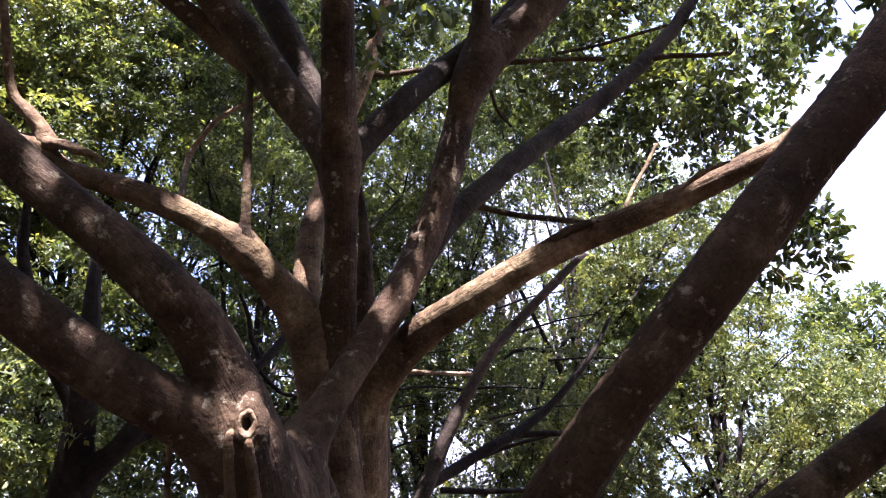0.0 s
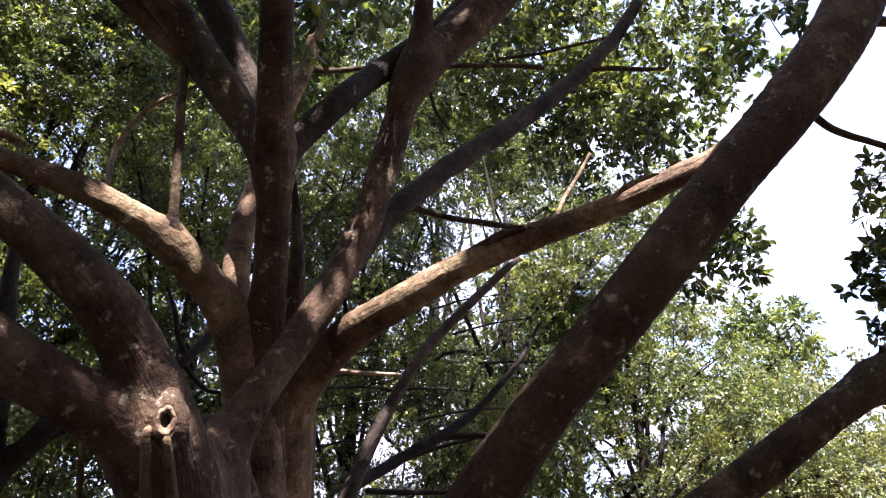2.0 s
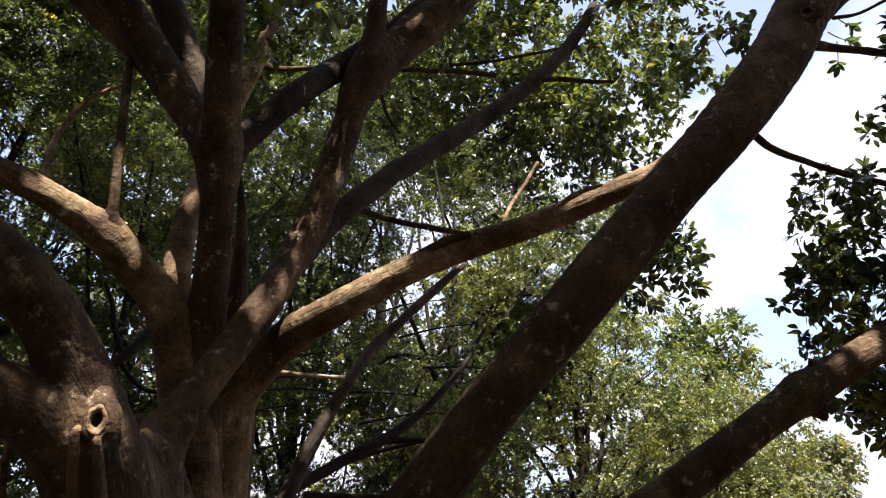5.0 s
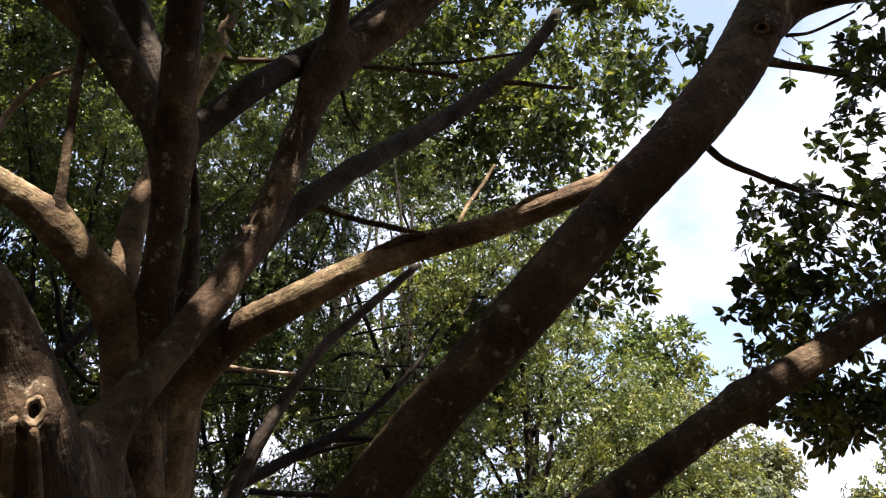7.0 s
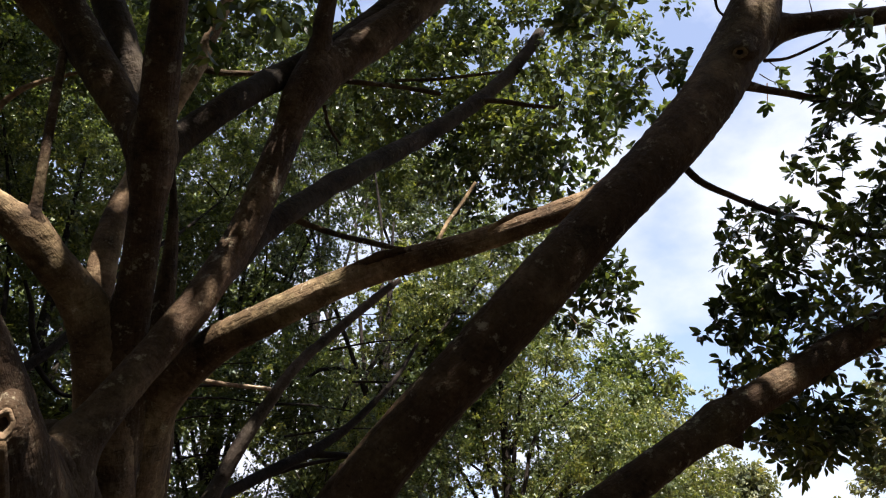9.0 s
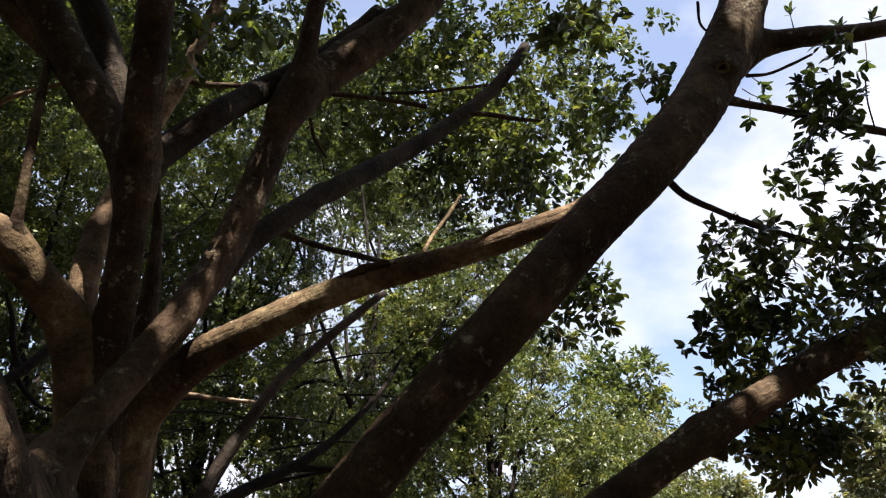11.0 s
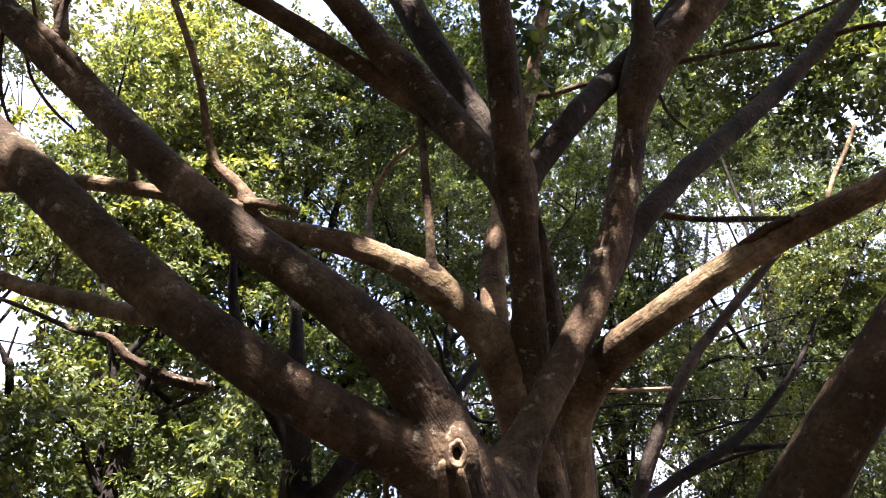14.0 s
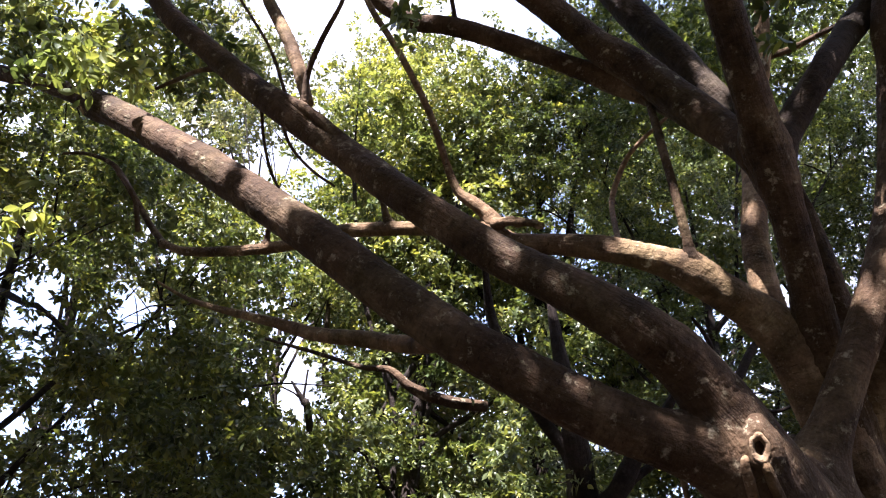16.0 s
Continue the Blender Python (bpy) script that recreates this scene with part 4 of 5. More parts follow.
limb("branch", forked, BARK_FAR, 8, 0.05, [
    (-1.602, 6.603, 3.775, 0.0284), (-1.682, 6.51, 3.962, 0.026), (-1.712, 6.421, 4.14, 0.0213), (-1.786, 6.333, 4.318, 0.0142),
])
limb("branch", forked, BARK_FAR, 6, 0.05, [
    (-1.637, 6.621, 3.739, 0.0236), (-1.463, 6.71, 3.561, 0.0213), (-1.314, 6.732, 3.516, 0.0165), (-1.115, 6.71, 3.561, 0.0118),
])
for tree in (banyan, sapling, bare, forked):
    grow_together(tree)


def lathe(name, profile, seg, base, s, u, n, w, h, material, parent, label=""):
    """An oval ring swept from (radius, height) pairs, in halves of its width."""
    bm = bmesh.new()
    rows = []
    for i in range(seg):
        a = 2 * math.pi * i / seg
        lump = 1 + 0.1 * math.sin(a + 2.2) + 0.07 * math.sin(2 * a + 1) + 0.045 * math.sin(5 * a + 2) + 0.025 * math.sin(9 * a)
        rows.append([bm.verts.new(base + s * (w / 2 * k * lump * math.cos(a)) + u * (h / 2 * k * lump * math.sin(a)) + n * (0.5 * w * d * (1 + 0.25 * math.sin(3 * a)))) for k, d in profile])
    for i in range(seg):
        for j in range(len(profile) - 1):
            f = bm.faces.new((rows[i][j], rows[(i + 1) % seg][j], rows[(i + 1) % seg][j + 1], rows[i][j + 1]))
            f.smooth = True
    bmesh.ops.recalc_face_normals(bm, faces=bm.faces)
    me = bpy.data.meshes.new(name)
    bm.to_mesh(me)
    bm.free()
    return mesh_object(name, me, material, parent, label)


def scar(parent, place, facing, up, w, h, label):
    """The healed collar of a lost branch: swollen bark, a pale lip and a dark hollow."""
    n = Vector(facing).normalized()
    u = (Vector(up) - n * Vector(up).dot(n)).normalized()
    s = u.cross(n)
    base = Vector(place) - parent.location
    collar = lathe("branch_collar", [(2.5, -1.9), (2.1, -1.1), (1.75, -0.55), (1.45, -0.2), (1.25, -0.02), (1.12, -0.04)], 40, base, s, u, n, w, h, BARK, parent, label)
    lathe("lip", [(1.16, -0.15), (1.1, 0.02), (1.0, 0.14), (0.86, 0.16), (0.7, 0.06), (0.58, -0.15), (0.5, -0.45)], 40, base, s, u, n, w, h, SCAR, collar, "pale rounded lip of healed wood")
    lathe("hollow", [(0.54, -0.3), (0.5, -1.0), (0.45, -2.0), (0.2, -2.6), (0.02, -2.7)], 24, base, s, u, n, w, h, ROT, collar, "dark rotten hollow")
    return collar


EYE0 = Vector((0, 0, 1.6))
hole = Vector((-0.848, 3.352, 2.43))
scar(banyan, hole, EYE0 - hole, (-0.12, 0, 1), 0.07, 0.122, "swollen bark collar of a lost branch round a hollow")
hole = Vector((2.60, 2.93, 4.76))
scar(banyan, hole, EYE0 - hole + Vector((0, 0, -1)), (0.3, 0, 1), 0.07, 0.062, "round bark collar of a pruned branch")

# foliage of the banyan itself
def ball(p, rx, ry=None, rz=None):
    return (*p, rx, ry or rx, rz or rx)


foliage("foliage", banyan, LEAF_GLOSS, [
    ball((2.84, 5.56, 6.59), 1.0, 0.8, 0.7), ball((2.29, 6.09, 6.42), 0.95, 0.7, 0.7), ball((2.65, 6.05, 6.06), 0.7, 0.6, 0.5),
    ball((1.87, 6.33, 7.28), 1.2, 0.8, 0.85), ball((2.29, 6.67, 6.16), 0.9, 0.8, 0.7), ball((1.31, 6.73, 6.93), 1.05, 0.8, 0.8),
    ball((2.13, 6.56, 8.62), 1.2, 0.8, 0.7), ball((3.07, 6.05, 8.30), 0.9, 0.7, 0.6), ball((3.45, 5.52, 7.56), 0.5, 0.5, 0.4)],
    5000, 0.082, 11, 0.05, 0.45, LEAF_HEX)
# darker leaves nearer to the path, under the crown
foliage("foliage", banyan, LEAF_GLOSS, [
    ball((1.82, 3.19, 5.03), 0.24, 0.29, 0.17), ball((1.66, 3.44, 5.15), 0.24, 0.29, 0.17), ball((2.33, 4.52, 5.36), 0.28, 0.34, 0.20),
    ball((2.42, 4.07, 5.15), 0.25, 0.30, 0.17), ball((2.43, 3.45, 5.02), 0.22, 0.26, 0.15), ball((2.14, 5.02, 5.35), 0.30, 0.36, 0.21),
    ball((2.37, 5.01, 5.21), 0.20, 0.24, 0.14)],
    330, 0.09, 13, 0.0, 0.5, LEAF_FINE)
foliage("foliage", banyan, LEAF, [ball((-0.16, 3.74, 5.09), 0.45, 0.4, 0.25)], 36, 0.11, 17, -0.3, 0.7, LEAF_FINE)
# leaves that hang beside the thick leaning limb
foliage("foliage", banyan, LEAF_GLOSS, [ball((2.64, 4.99, 4.22), 0.17), ball((2.61, 5.21, 4.05), 0.18), ball((2.74, 4.97, 4.15), 0.10)],
    130, 0.088, 12, -0.35, 0.5, LEAF_FINE)
# the leafy branch over the low limb: tufts round its edge, then its loose middle
foliage("foliage", banyan, LEAF_GLOSS, [
    ball((3.10, 3.83, 4.13), 0.16, 0.19, 0.16), ball((3.04, 3.84, 4.39), 0.10, 0.12, 0.10), ball((3.05, 4.11, 3.70), 0.13, 0.16, 0.13),
    ball((3.28, 3.93, 3.96), 0.17, 0.20, 0.17), ball((3.24, 4.15, 3.60), 0.13, 0.16, 0.13), ball((3.29, 4.33, 3.43), 0.11, 0.13, 0.11),
    ball((3.42, 3.62, 4.45), 0.17, 0.20, 0.17), ball((3.47, 3.39, 4.48), 0.14, 0.17, 0.14), ball((3.48, 4.30, 3.12), 0.17, 0.20, 0.17),
    ball((3.54, 4.32, 2.89), 0.13, 0.16, 0.13), ball((3.66, 4.21, 2.96), 0.15, 0.18, 0.15), ball((3.39, 4.20, 3.24), 0.13, 0.16, 0.13),
    ball((3.48, 3.04, 4.83), 0.16, 0.19, 0.16), ball((3.32, 2.90, 4.95), 0.12, 0.14, 0.12), ball((3.52, 3.13, 4.70), 0.12, 0.14, 0.12)],
    520, 0.088, 14, -0.9, 0.4, LEAF_FINE)
foliage("foliage", banyan, LEAF_GLOSS, [
    ball((3.48, 3.91, 4.18), 0.25, 0.30, 0.25), ball((3.57, 4.00, 3.90), 0.32, 0.38, 0.32), ball((3.84, 3.79, 4.08), 0.34, 0.41, 0.34),
    ball((4.01, 3.88, 3.65), 0.30, 0.36, 0.30), ball((3.72, 4.18, 3.26), 0.20, 0.24, 0.20), ball((4.03, 4.20, 3.21), 0.20, 0.24, 0.20),
    ball((3.85, 3.51, 4.45), 0.32, 0.38, 0.32), ball((3.48, 4.19, 3.70), 0.22, 0.26, 0.22), ball((3.80, 4.12, 3.56), 0.26, 0.31, 0.26),
    ball((4.22, 3.58, 4.03), 0.45, 0.54, 0.45), ball((4.29, 3.78, 3.56), 0.30, 0.36, 0.30), ball((3.43, 2.85, 5.06), 0.20, 0.24, 0.20)],
    1150, 0.088, 28, -0.12, 0.4, LEAF_FINE)
foliage("foliage", banyan, LEAF_MID, [
    ball((-5.80, 2.35, 6.52), 0.8, 0.7, 0.5), ball((-4.66, 2.89, 6.10), 0.5, 0.6, 0.45), ball((-6.87, 2.83, 6.23), 0.6, 0.6, 0.4),
    ball((-6.19, 3.71, 5.82), 0.8, 0.7, 0.6), ball((-7.47, 3.95, 5.34), 0.8, 0.8, 0.4)],
    1350, 0.085, 15, 0.1, 0.6, LEAF_FINE)
foliage("foliage", banyan, LEAF, [(-1.9, 8.0, 8.3, 1.4, 1.2, 0.9), (-0.6, 8.2, 8.6, 1.6, 1.2, 0.8), (1.2, 8.0, 8.3, 1.5, 1.2, 0.9), (3.2, 7.4, 8.0, 1.3, 1.1, 0.8), (0.2, 7.2, 9.0, 2.4, 1.0, 0.7)],
    2600, 0.1, 18, -0.15, 0.8)
# sun on these clumps under the roof is put into a brighter leaf colour
foliage("foliage", banyan, LEAF_SUNLIT, [ball((-8.03, 2.91, 8.32), 0.9, 0.8, 0.5), ball((-6.93, 3.52, 7.55), 0.7, 0.7, 0.5), ball((-5.36, 3.31, 7.06), 0.5, 0.6, 0.4), ball((-8.86, 3.72, 6.69), 0.5, 0.5, 0.4)],
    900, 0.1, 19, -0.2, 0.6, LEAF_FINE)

foliage("foliage", banyan, LEAF_SUNLIT, [
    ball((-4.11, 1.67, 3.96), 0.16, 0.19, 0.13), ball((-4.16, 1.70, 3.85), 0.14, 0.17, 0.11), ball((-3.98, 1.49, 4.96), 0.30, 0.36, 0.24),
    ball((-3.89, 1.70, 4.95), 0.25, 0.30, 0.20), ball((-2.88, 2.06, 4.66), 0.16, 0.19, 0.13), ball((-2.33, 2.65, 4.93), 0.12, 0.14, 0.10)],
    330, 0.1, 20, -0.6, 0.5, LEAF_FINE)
foliage("foliage", banyan, LEAF_MID, [
    ball((-4.35, 3.88, 3.26), 0.20, 0.24, 0.16), ball((-4.38, 3.87, 3.20), 0.30, 0.36, 0.24), ball((-4.64, 4.05, 3.29), 0.22, 0.26, 0.18),
    ball((-2.86, 4.51, 3.41), 0.28, 0.34, 0.22), ball((-2.99, 4.65, 3.14), 0.24, 0.29, 0.19), ball((-5.43, 3.32, 3.72), 0.50, 0.60, 0.40),
    ball((-5.22, 3.80, 4.03), 0.40, 0.48, 0.32)],
    820, 0.074, 24, -0.2, 0.5, LEAF_FINE)


def blade(seed):
    """One broad leaf, 1 long along +y, with a rib fold, a wavy edge and a short stalk."""
    rng = random.Random(seed)
    bm = bmesh.new()
    wide = [0.015, 0.10, 0.19, 0.225, 0.205, 0.13, 0.0]
    bend = rng.uniform(-0.25, 0.05)
    rows = []
    for i, w in enumerate(wide):
        y = (0.0, 0.14, 0.32, 0.52, 0.72, 0.89, 1.0)[i]
        z = bend * y * y
        lift = 0.28 * w
        mid = bm.verts.new((0, y, z))
        rows.append((bm.verts.new((-w, y, z + lift + rng.uniform(-0.01, 0.01))), mid, bm.verts.new((w, y, z + lift + rng.uniform(-0.01, 0.01)))) if w else (mid, mid, mid))
    for a, b in zip(rows, rows[1:]):
        for j in (0, 1):
            f = bm.faces.new(list(dict.fromkeys((a[j], a[j + 1], b[j + 1], b[j]))))
            f.smooth = True
    me = bpy.data.meshes.new("leaf")
    bm.to_mesh(me)
    bm.free()
    me.materials.append(LEAF_BLADE)
    return me


BLADES = [blade(k) for k in range(4)]
SPRIG_RNG = random.Random(77)


def sprig(parent, start, tip):
    """A twig end with a rosette of seven leaves, each an object of its own."""
    a, b = Vector(start), Vector(tip)
    m = a.lerp(b, 0.5) + Vector((0, 0, -0.012))
    twig = limb("sprig", parent, BARK, 6, 0.02, [(*a, 0.005), (*m, 0.004), (*b, 0.0025)], step=0.05)
    axis = (b - a).normalized()
    side = axis.cross(Vector((0.2, 0.1, 1))).normalized()
    up = side.cross(axis)
    for k in range(7):
        turn = k * 2.4 + SPRIG_RNG.uniform(-0.3, 0.3)
        open_out = 0.35 + 0.13 * k + SPRIG_RNG.uniform(-0.1, 0.1)
        way = (axis * math.cos(open_out) + (side * math.cos(turn) + up * math.sin(turn)) * math.sin(open_out)).normalized()
        face = axis - way * axis.dot(way)
        face = (face.normalized() + Vector((0, 0, 0.4))).normalized()
        right = way.cross(face).normalized()
        face = right.cross(way)
        size = SPRIG_RNG.uniform(0.066, 0.094)
        leaf = new("leaf", BLADES[SPRIG_RNG.randrange(4)])
        leaf.parent = twig
        spot = b - axis * 0.006 * k - parent.location
        leaf.matrix_basis = Matrix.Translation(spot) @ Matrix((right, way, face)).transposed().to_4x4() @ Matrix.Diagonal((size, size, size, 1))


for a, b in [((3.17, 3.86, 4.24), (2.94, 3.74, 4.21)), ((3.32, 4.11, 4.28), (3.08, 4.02, 4.18))]:
    sprig(banyan, a, b)
for a, b in [((3.52, 4.32, 4.38), (3.33, 4.28, 4.21)), ((3.26, 4.03, 4.15), (3.18, 3.87, 4.22))]:
    sprig(banyan, a, b)
for a, b in [((3.88, 3.99, 4.78), (3.62, 3.89, 4.72)), ((3.66, 3.73, 4.50), (3.55, 3.57, 4.55))]:
    sprig(banyan, a, b)
for a, b in [((4.04, 3.92, 4.65), (3.95, 3.75, 4.72)), ((3.87, 4.25, 4.53), (3.71, 4.09, 4.59))]:
    sprig(banyan, a, b)
for a, b in [((3.25, 4.21, 3.80), (3.02, 4.12, 3.71)), ((3.42, 4.47, 3.82), (3.24, 4.31, 3.87))]:
    sprig(banyan, a, b)
for a, b in [((3.41, 4.09, 3.77), (3.19, 4.02, 3.64)), ((3.47, 4.43, 3.63), (3.22, 4.33, 3.56))]:
    sprig(banyan, a, b)
for a, b in [((3.72, 4.70, 3.62), (3.48, 4.63, 3.49)), ((3.76, 4.58, 3.06), (3.68, 4.53, 2.90))]:
    sprig(banyan, a, b)
for a, b in [((4.07, 4.79, 3.18), (4.04, 4.74, 3.02)), ((3.83, 4.45, 3.04), (3.84, 4.39, 2.91))]:
    sprig(banyan, a, b)
for a, b in [((4.08, 4.66, 3.17), (4.14, 4.57, 3.07)), ((4.04, 4.86, 3.30), (3.84, 4.80, 3.15))]:
    sprig(banyan, a, b)
for a, b in [((4.02, 4.52, 3.17), (4.10, 4.41, 3.13)), ((3.96, 4.74, 3.27), (3.70, 4.65, 3.19))]:
    sprig(banyan, a, b)
for a, b in [((3.78, 4.34, 3.28), (3.73, 4.28, 3.12)), ((3.99, 4.57, 3.35), (4.07, 4.48, 3.27))]:
    sprig(banyan, a, b)
for a, b in [((4.08, 4.84, 3.35), (3.95, 4.79, 3.17)), ((3.94, 3.38, 5.47), (3.68, 3.33, 5.31))]:
    sprig(banyan, a, b)
for a, b in [((4.00, 3.62, 5.53), (4.09, 3.52, 5.45)), ((3.94, 3.41, 5.13), (3.67, 3.34, 5.01))]:
    sprig(banyan, a, b)
for a, b in [((3.32, 3.54, 5.41), (3.38, 3.48, 5.26)), ((3.45, 3.77, 5.48), (3.54, 3.70, 5.35))]:
    sprig(banyan, a, b)
for a, b in [((3.28, 3.53, 5.16), (3.22, 3.51, 4.94)), ((4.39, 3.44, 5.88), (4.32, 3.43, 5.64))]:
    sprig(banyan, a, b)
for a, b in [((4.09, 3.18, 5.60), (4.02, 3.03, 5.64)), ((4.11, 3.38, 5.73), (3.95, 3.24, 5.75))]:
    sprig(banyan, a, b)
for a, b in [((3.86, 3.55, 5.94), (3.71, 3.40, 5.97)), ((2.53, 4.71, 4.07), (2.55, 4.54, 4.14))]:
    sprig(banyan, a, b)
for a, b in [((2.52, 4.74, 4.01), (2.63, 4.61, 4.00)), ((2.48, 4.77, 3.95), (2.59, 4.68, 3.87))]:
    sprig(banyan, a, b)
for a, b in [((2.41, 4.82, 3.86), (2.52, 4.73, 3.76)), ((2.41, 4.78, 3.94), (2.45, 4.61, 4.00))]:
    sprig(banyan, a, b)
for a, b in [((2.25, 4.82, 3.85), (2.33, 4.76, 3.71)), ((2.84, 4.01, 5.49), (2.75, 3.85, 5.54))]:
    sprig(banyan, a, b)
for a, b in [((2.91, 4.02, 5.45), (2.88, 3.86, 5.51)), ((2.81, 4.05, 5.41), (2.65, 3.90, 5.44))]:
    sprig(banyan, a, b)
# unseen roof of leaves, added to shade the limbs and the path
foliage("foliage", banyan, LEAF, [(-6.5, -0.8, 9.6, 4.5, 2.9, 1.1), (-4.0, -0.4, 10.0, 2.6, 3.0, 1.1), (-1.0, 0.5, 10.0, 2.6, 3.3, 1.1), (2.1, -1.1, 9.8, 3.2, 3.1, 1.1), (0, -5.0, 9.4, 8, 4, 1.4), (-1.6, 4.2, 11.4, 2.4, 2.6, 1.0), (0.6, 2.6, 11.2, 1.4, 1.2, 0.8)],
    18500, 0.2, 16, -1.2, 1.6, per=7)

# small unseen leaf heaps added to block the sun from single limbs
foliage("foliage", banyan, LEAF, [(2.75, 0.2, 9.3, 0.9, 1.0, 0.4), (-0.85, 1.6, 9.4, 0.7, 0.8, 0.3), (1.1, 1.9, 9.6, 0.6, 0.6, 0.3), (1.85, 3.1, 9.8, 0.9, 0.8, 0.3), (4.2, 0.35, 9.3, 1.1, 0.7, 0.3)], 1350, 0.16, 27, -1.2, 1.6, per=7)
# unseen loose leaves added over the crown to dapple the trees behind
foliage("foliage", banyan, LEAF, [(-3.0, 6.2, 13.2, 2.4, 2.2, 0.7), (-0.6, 6.6, 13.4, 2.2, 2.2, 0.7), (1.3, 6.4, 13.2, 1.6, 2.0, 0.6), (1.6, 3.2, 12.8, 1.6, 1.4, 0.6)],
    2500, 0.2, 26, -0.15, 1.1, per=7)


# ---- trees behind ----
def back_tree(x, y, height, radius, blobs, count, length, leaf, seed, label, gap=0.0, size=0.9, clear=(), low_leaf=None, shape=LEAF_ROUGH):
    rng = random.Random(seed)
    t = thing("background_tree", label, "tree", x, y, 0, "trees behind the banyan")
    lean = (rng.uniform(-0.4, 0.4), rng.uniform(-0.3, 0.3))
    top = (x + lean[0], y + lean[1], height * 0.8)
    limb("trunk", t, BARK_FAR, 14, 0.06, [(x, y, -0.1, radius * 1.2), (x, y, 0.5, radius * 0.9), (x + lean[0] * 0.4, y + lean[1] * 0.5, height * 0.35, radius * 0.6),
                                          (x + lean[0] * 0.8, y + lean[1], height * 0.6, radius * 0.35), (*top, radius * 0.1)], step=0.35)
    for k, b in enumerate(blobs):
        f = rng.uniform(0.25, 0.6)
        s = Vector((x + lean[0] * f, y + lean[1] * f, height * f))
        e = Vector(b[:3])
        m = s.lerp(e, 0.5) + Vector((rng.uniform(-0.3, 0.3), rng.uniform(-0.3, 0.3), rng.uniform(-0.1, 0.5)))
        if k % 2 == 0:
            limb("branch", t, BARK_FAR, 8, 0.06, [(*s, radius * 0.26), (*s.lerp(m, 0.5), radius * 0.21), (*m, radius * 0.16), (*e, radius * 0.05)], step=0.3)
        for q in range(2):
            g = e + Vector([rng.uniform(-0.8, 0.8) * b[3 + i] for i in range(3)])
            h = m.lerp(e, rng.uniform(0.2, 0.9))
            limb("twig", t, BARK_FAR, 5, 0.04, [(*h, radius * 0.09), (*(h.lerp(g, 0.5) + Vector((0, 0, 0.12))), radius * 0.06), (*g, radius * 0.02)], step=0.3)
    if low_leaf:                                     # the lower crown's shade put in as a darker leaf material
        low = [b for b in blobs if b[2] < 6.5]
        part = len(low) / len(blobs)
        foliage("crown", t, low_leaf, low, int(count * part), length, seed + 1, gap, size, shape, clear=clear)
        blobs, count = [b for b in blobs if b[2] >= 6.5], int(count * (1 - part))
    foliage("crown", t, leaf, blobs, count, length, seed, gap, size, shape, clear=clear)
    return t


def crown(az, dist, low, high, width, n, seed, depth=2.0):
    """Uneven heaps of leaves between two heights, across a width, at a distance in a direction (degrees right of +y)."""
    rng = random.Random(seed)
    out = []
    for k in range(n):
        a = radians(az) + (rng.uniform(-0.5, 0.5) * width) / dist
        d = dist + rng.uniform(-0.5, 0.5) * depth
        z = low + (high - low) * (k + rng.uniform(0.2, 0.8)) / n
        out.append((d * math.sin(a), d * math.cos(a), z, rng.uniform(0.9, 1.5), rng.uniform(0.9, 1.5), rng.uniform(0.6, 1.0)))
    return out


def at(az, dist):
    return dist * math.sin(radians(az)), dist * math.cos(radians(az))


back_tree(*at(-66, 9), 9, 0.16, crown(-64, 8.5, 2.2, 8.5, 5.0, 13, 1), 9000, 0.088, LEAF_MID, 21, "open leafy tree with small glossy leaves", gap=-0.05)
back_tree(*at(-52, 11), 9, 0.15, crown(-51, 10.5, 2.2, 9.0, 5.5, 17, 2), 12500, 0.088, LEAF_MID, 22, "broad leafy tree with mid-green leaves", gap=-0.05)
# sun and shade put into leaf colour: bright crown tops, darker bottoms
back_tree(*at(-38, 9.5), 9, 0.18, crown(-38, 10, 2.0, 9.8, 4.5, 17, 3), 14835, 0.088, LEAF_SUNLIT, 23, "leafy tree with sunlit yellow-green leaves", gap=-0.15, low_leaf=LEAF_MID)
back_tree(*at(-27.5, 10), 10, 0.3, crown(-25, 10.5, 2.2, 11.5, 5.0, 20, 4), 17938, 0.088, LEAF_SUNLIT, 24, "tall tree with bright sunlit leaves", gap=-0.15, low_leaf=LEAF_MID)
back_tree(*at(-14, 9), 9, 0.15, crown(-13, 10, 2.5, 11, 4.5, 18, 5), 29000, 0.072, LEAF, 25, "dense tree with dark green leaves", gap=-0.4, shape=LEAF_TINY)
back_tree(*at(-2, 12), 10, 0.17, crown(-1, 12, 2.6, 12.5, 5.5, 20, 6), 27000, 0.07, LEAF_GLOSS, 26, "airy tree with many small leaves", gap=-0.2, low_leaf=LEAF_GLOSS, shape=LEAF_TINY)
back_tree(*at(10, 11), 10, 0.16, crown(10, 11.5, 2.4, 11.5, 5.0, 19, 7), 27000, 0.068, LEAF_GLOSS, 27, "airy tree with small leaves and thin branches", gap=-0.2, low_leaf=LEAF_GLOSS, shape=LEAF_TINY)
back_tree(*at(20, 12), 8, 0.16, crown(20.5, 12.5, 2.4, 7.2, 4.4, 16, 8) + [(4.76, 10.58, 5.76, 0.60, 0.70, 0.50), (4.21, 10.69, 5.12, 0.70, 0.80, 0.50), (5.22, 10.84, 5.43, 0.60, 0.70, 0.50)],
          23000, 0.068, LEAF_SUNLIT, 28, "leafy tree with drooping sunlit sprays", gap=-0.1, low_leaf=LEAF_MID, shape=LEAF_TINY)
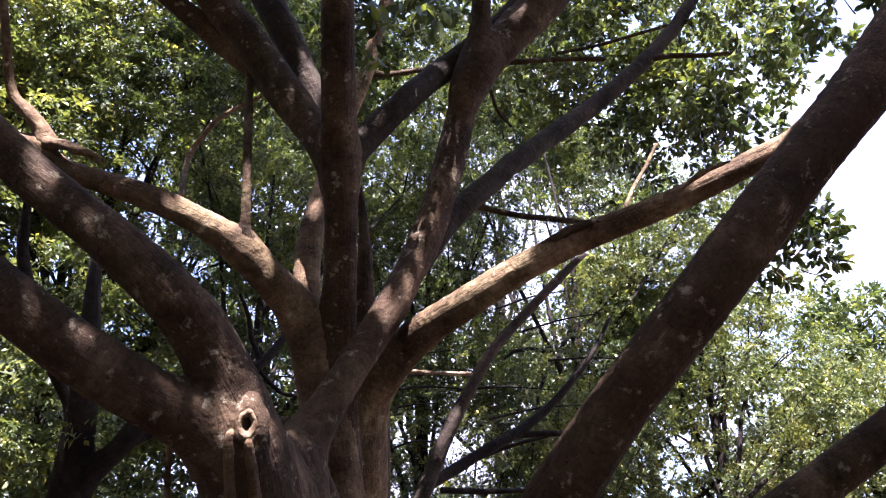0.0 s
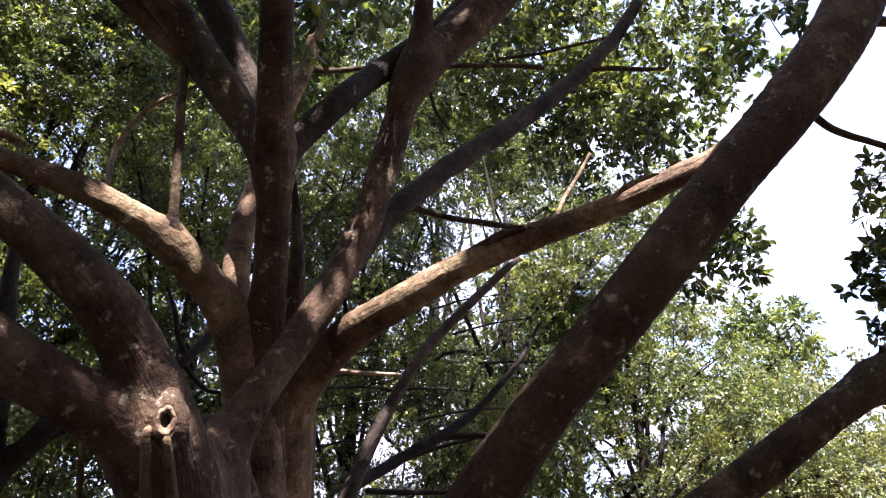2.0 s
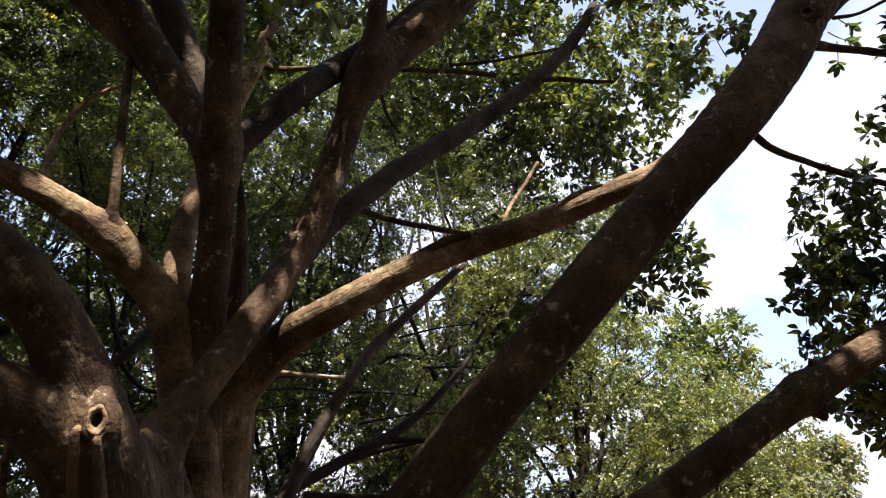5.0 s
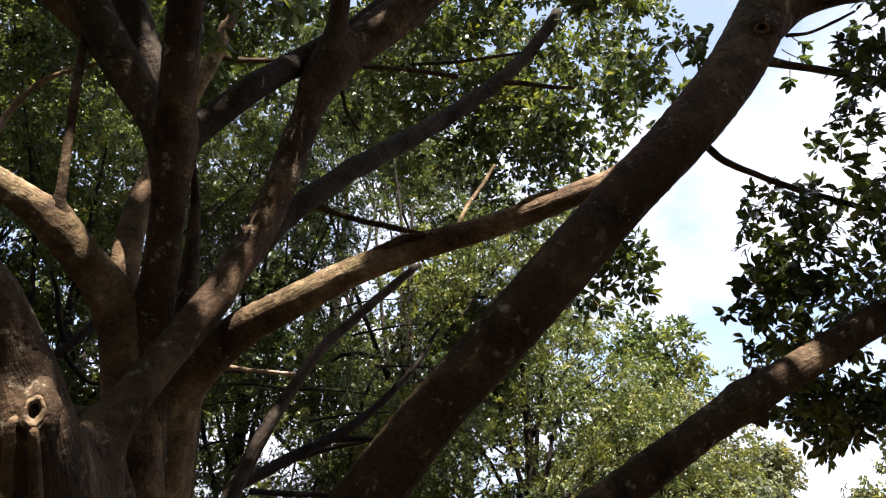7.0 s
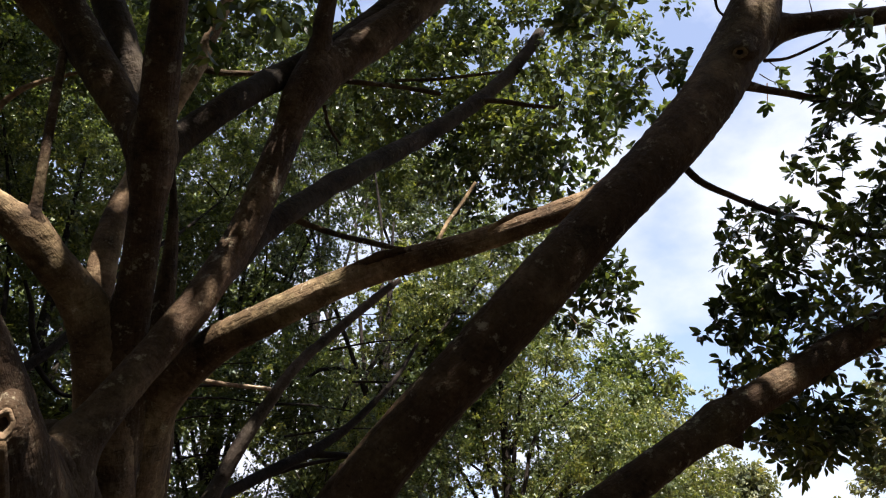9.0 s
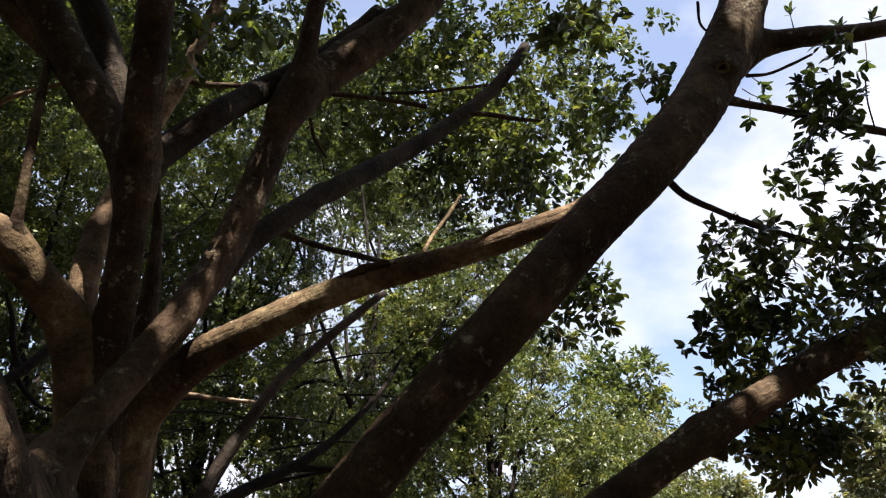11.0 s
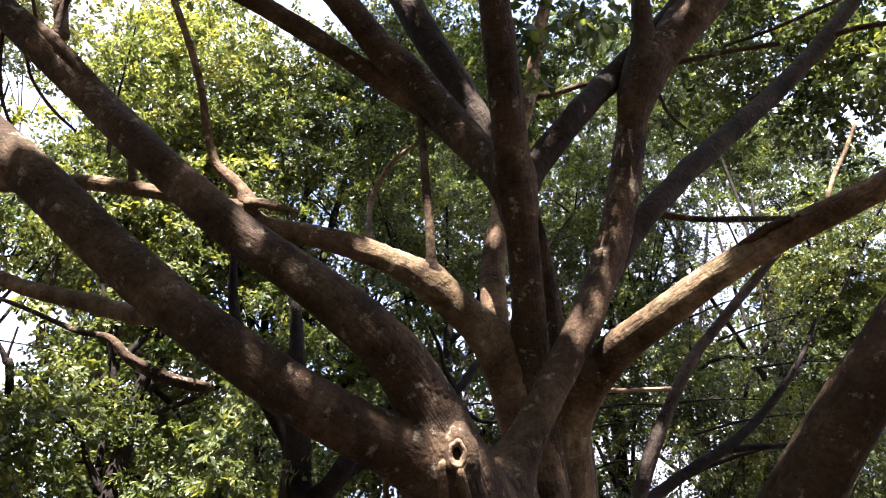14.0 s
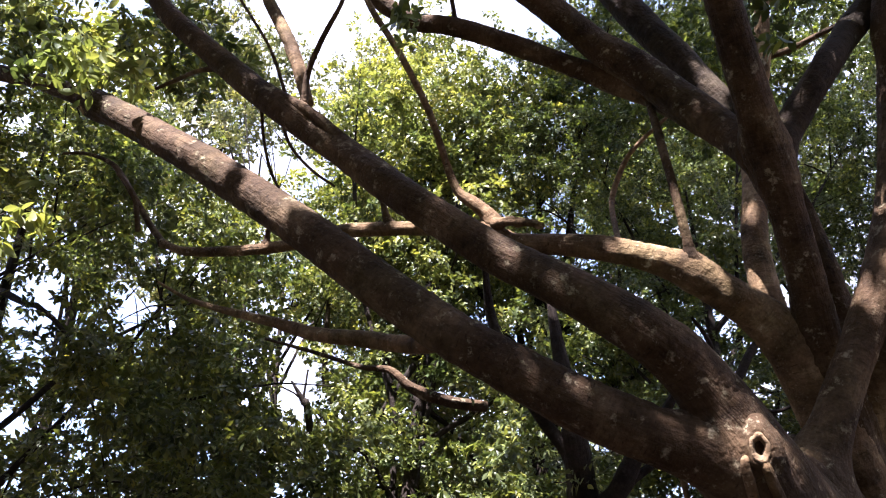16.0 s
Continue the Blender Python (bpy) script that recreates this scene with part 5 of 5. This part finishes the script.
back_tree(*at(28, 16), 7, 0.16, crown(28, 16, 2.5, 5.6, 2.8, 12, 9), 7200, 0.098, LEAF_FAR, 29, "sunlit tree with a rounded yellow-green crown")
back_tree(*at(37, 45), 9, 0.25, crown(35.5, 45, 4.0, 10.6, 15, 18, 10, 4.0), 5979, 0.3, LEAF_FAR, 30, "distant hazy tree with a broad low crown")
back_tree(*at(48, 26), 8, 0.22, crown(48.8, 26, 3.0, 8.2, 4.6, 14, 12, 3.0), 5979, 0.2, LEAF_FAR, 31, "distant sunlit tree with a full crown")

# low bushy trees between them
back_tree(*at(-20, 8.5), 3.2, 0.06, crown(-21, 8.6, 1.2, 3.6, 4.5, 10, 61, 1.2), 4200, 0.09, LEAF_MID, 62, "low bushy tree in deep shade")
back_tree(*at(-40, 8.2), 3.2, 0.06, crown(-41, 8.2, 1.0, 3.6, 5.0, 10, 63, 1.2), 4200, 0.09, LEAF_MID, 64, "low bushy tree in deep shade")

back_tree(*at(17, 11), 3.6, 0.06, crown(17, 11, 2.2, 4.6, 3.4, 9, 65, 1.2), 5500, 0.065, LEAF_MID, 66, "low bushy tree under taller ones")

back_tree(*at(0, 10.5), 3.4, 0.06, crown(0.5, 10.3, 1.6, 4.6, 4.2, 11, 75, 1.4), 5200, 0.07, LEAF_GLOSS, 76, "low bushy tree with small dark leaves", gap=-0.2, shape=LEAF_TINY)
back_tree(*at(9, 10), 4.4, 0.05, crown(9.5, 9.8, 2.6, 6.2, 3.6, 11, 67, 1.2), 3200, 0.06, LEAF_MID, 68, "slim tree with drooping leafy sprays", gap=0.1)
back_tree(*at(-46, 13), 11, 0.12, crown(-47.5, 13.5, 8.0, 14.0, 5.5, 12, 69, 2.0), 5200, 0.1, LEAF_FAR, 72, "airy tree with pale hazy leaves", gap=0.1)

# a second row of taller trees farther back
for k, (az, high) in enumerate(((-74, 13), (-61, 17.5), (-49, 18.5), (-35, 16), (-22, 17), (-9, 17), (4, 18), (15, 16), (23, 8))):
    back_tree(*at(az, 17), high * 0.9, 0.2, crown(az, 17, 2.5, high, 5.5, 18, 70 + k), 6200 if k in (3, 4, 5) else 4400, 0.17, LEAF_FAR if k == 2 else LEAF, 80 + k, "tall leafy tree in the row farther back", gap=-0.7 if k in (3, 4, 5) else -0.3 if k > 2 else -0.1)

# a tree that closes the grove on the far left
back_tree(*at(-78, 10), 9, 0.17, crown(-77, 9.5, 0.8, 9.0, 6.0, 15, 13), 4500, 0.13, LEAF_MID, 32, "dark leafy tree at the edge of the grove")
# unseen trees added round the path to keep skylight off the limbs
for k, az in enumerate((-102, -124, -146, -168, 170, 148, 126, 104, 86, 74)):
    back_tree(*at(az, 10.5), 9, 0.2, crown(az, 10, 0.5, 10.0 if az > 90 or az < -90 else 7.0, 6.5, 18, 40 + k), 1600, 0.4, LEAF, 50 + k, "dark leafy tree of the surrounding grove")
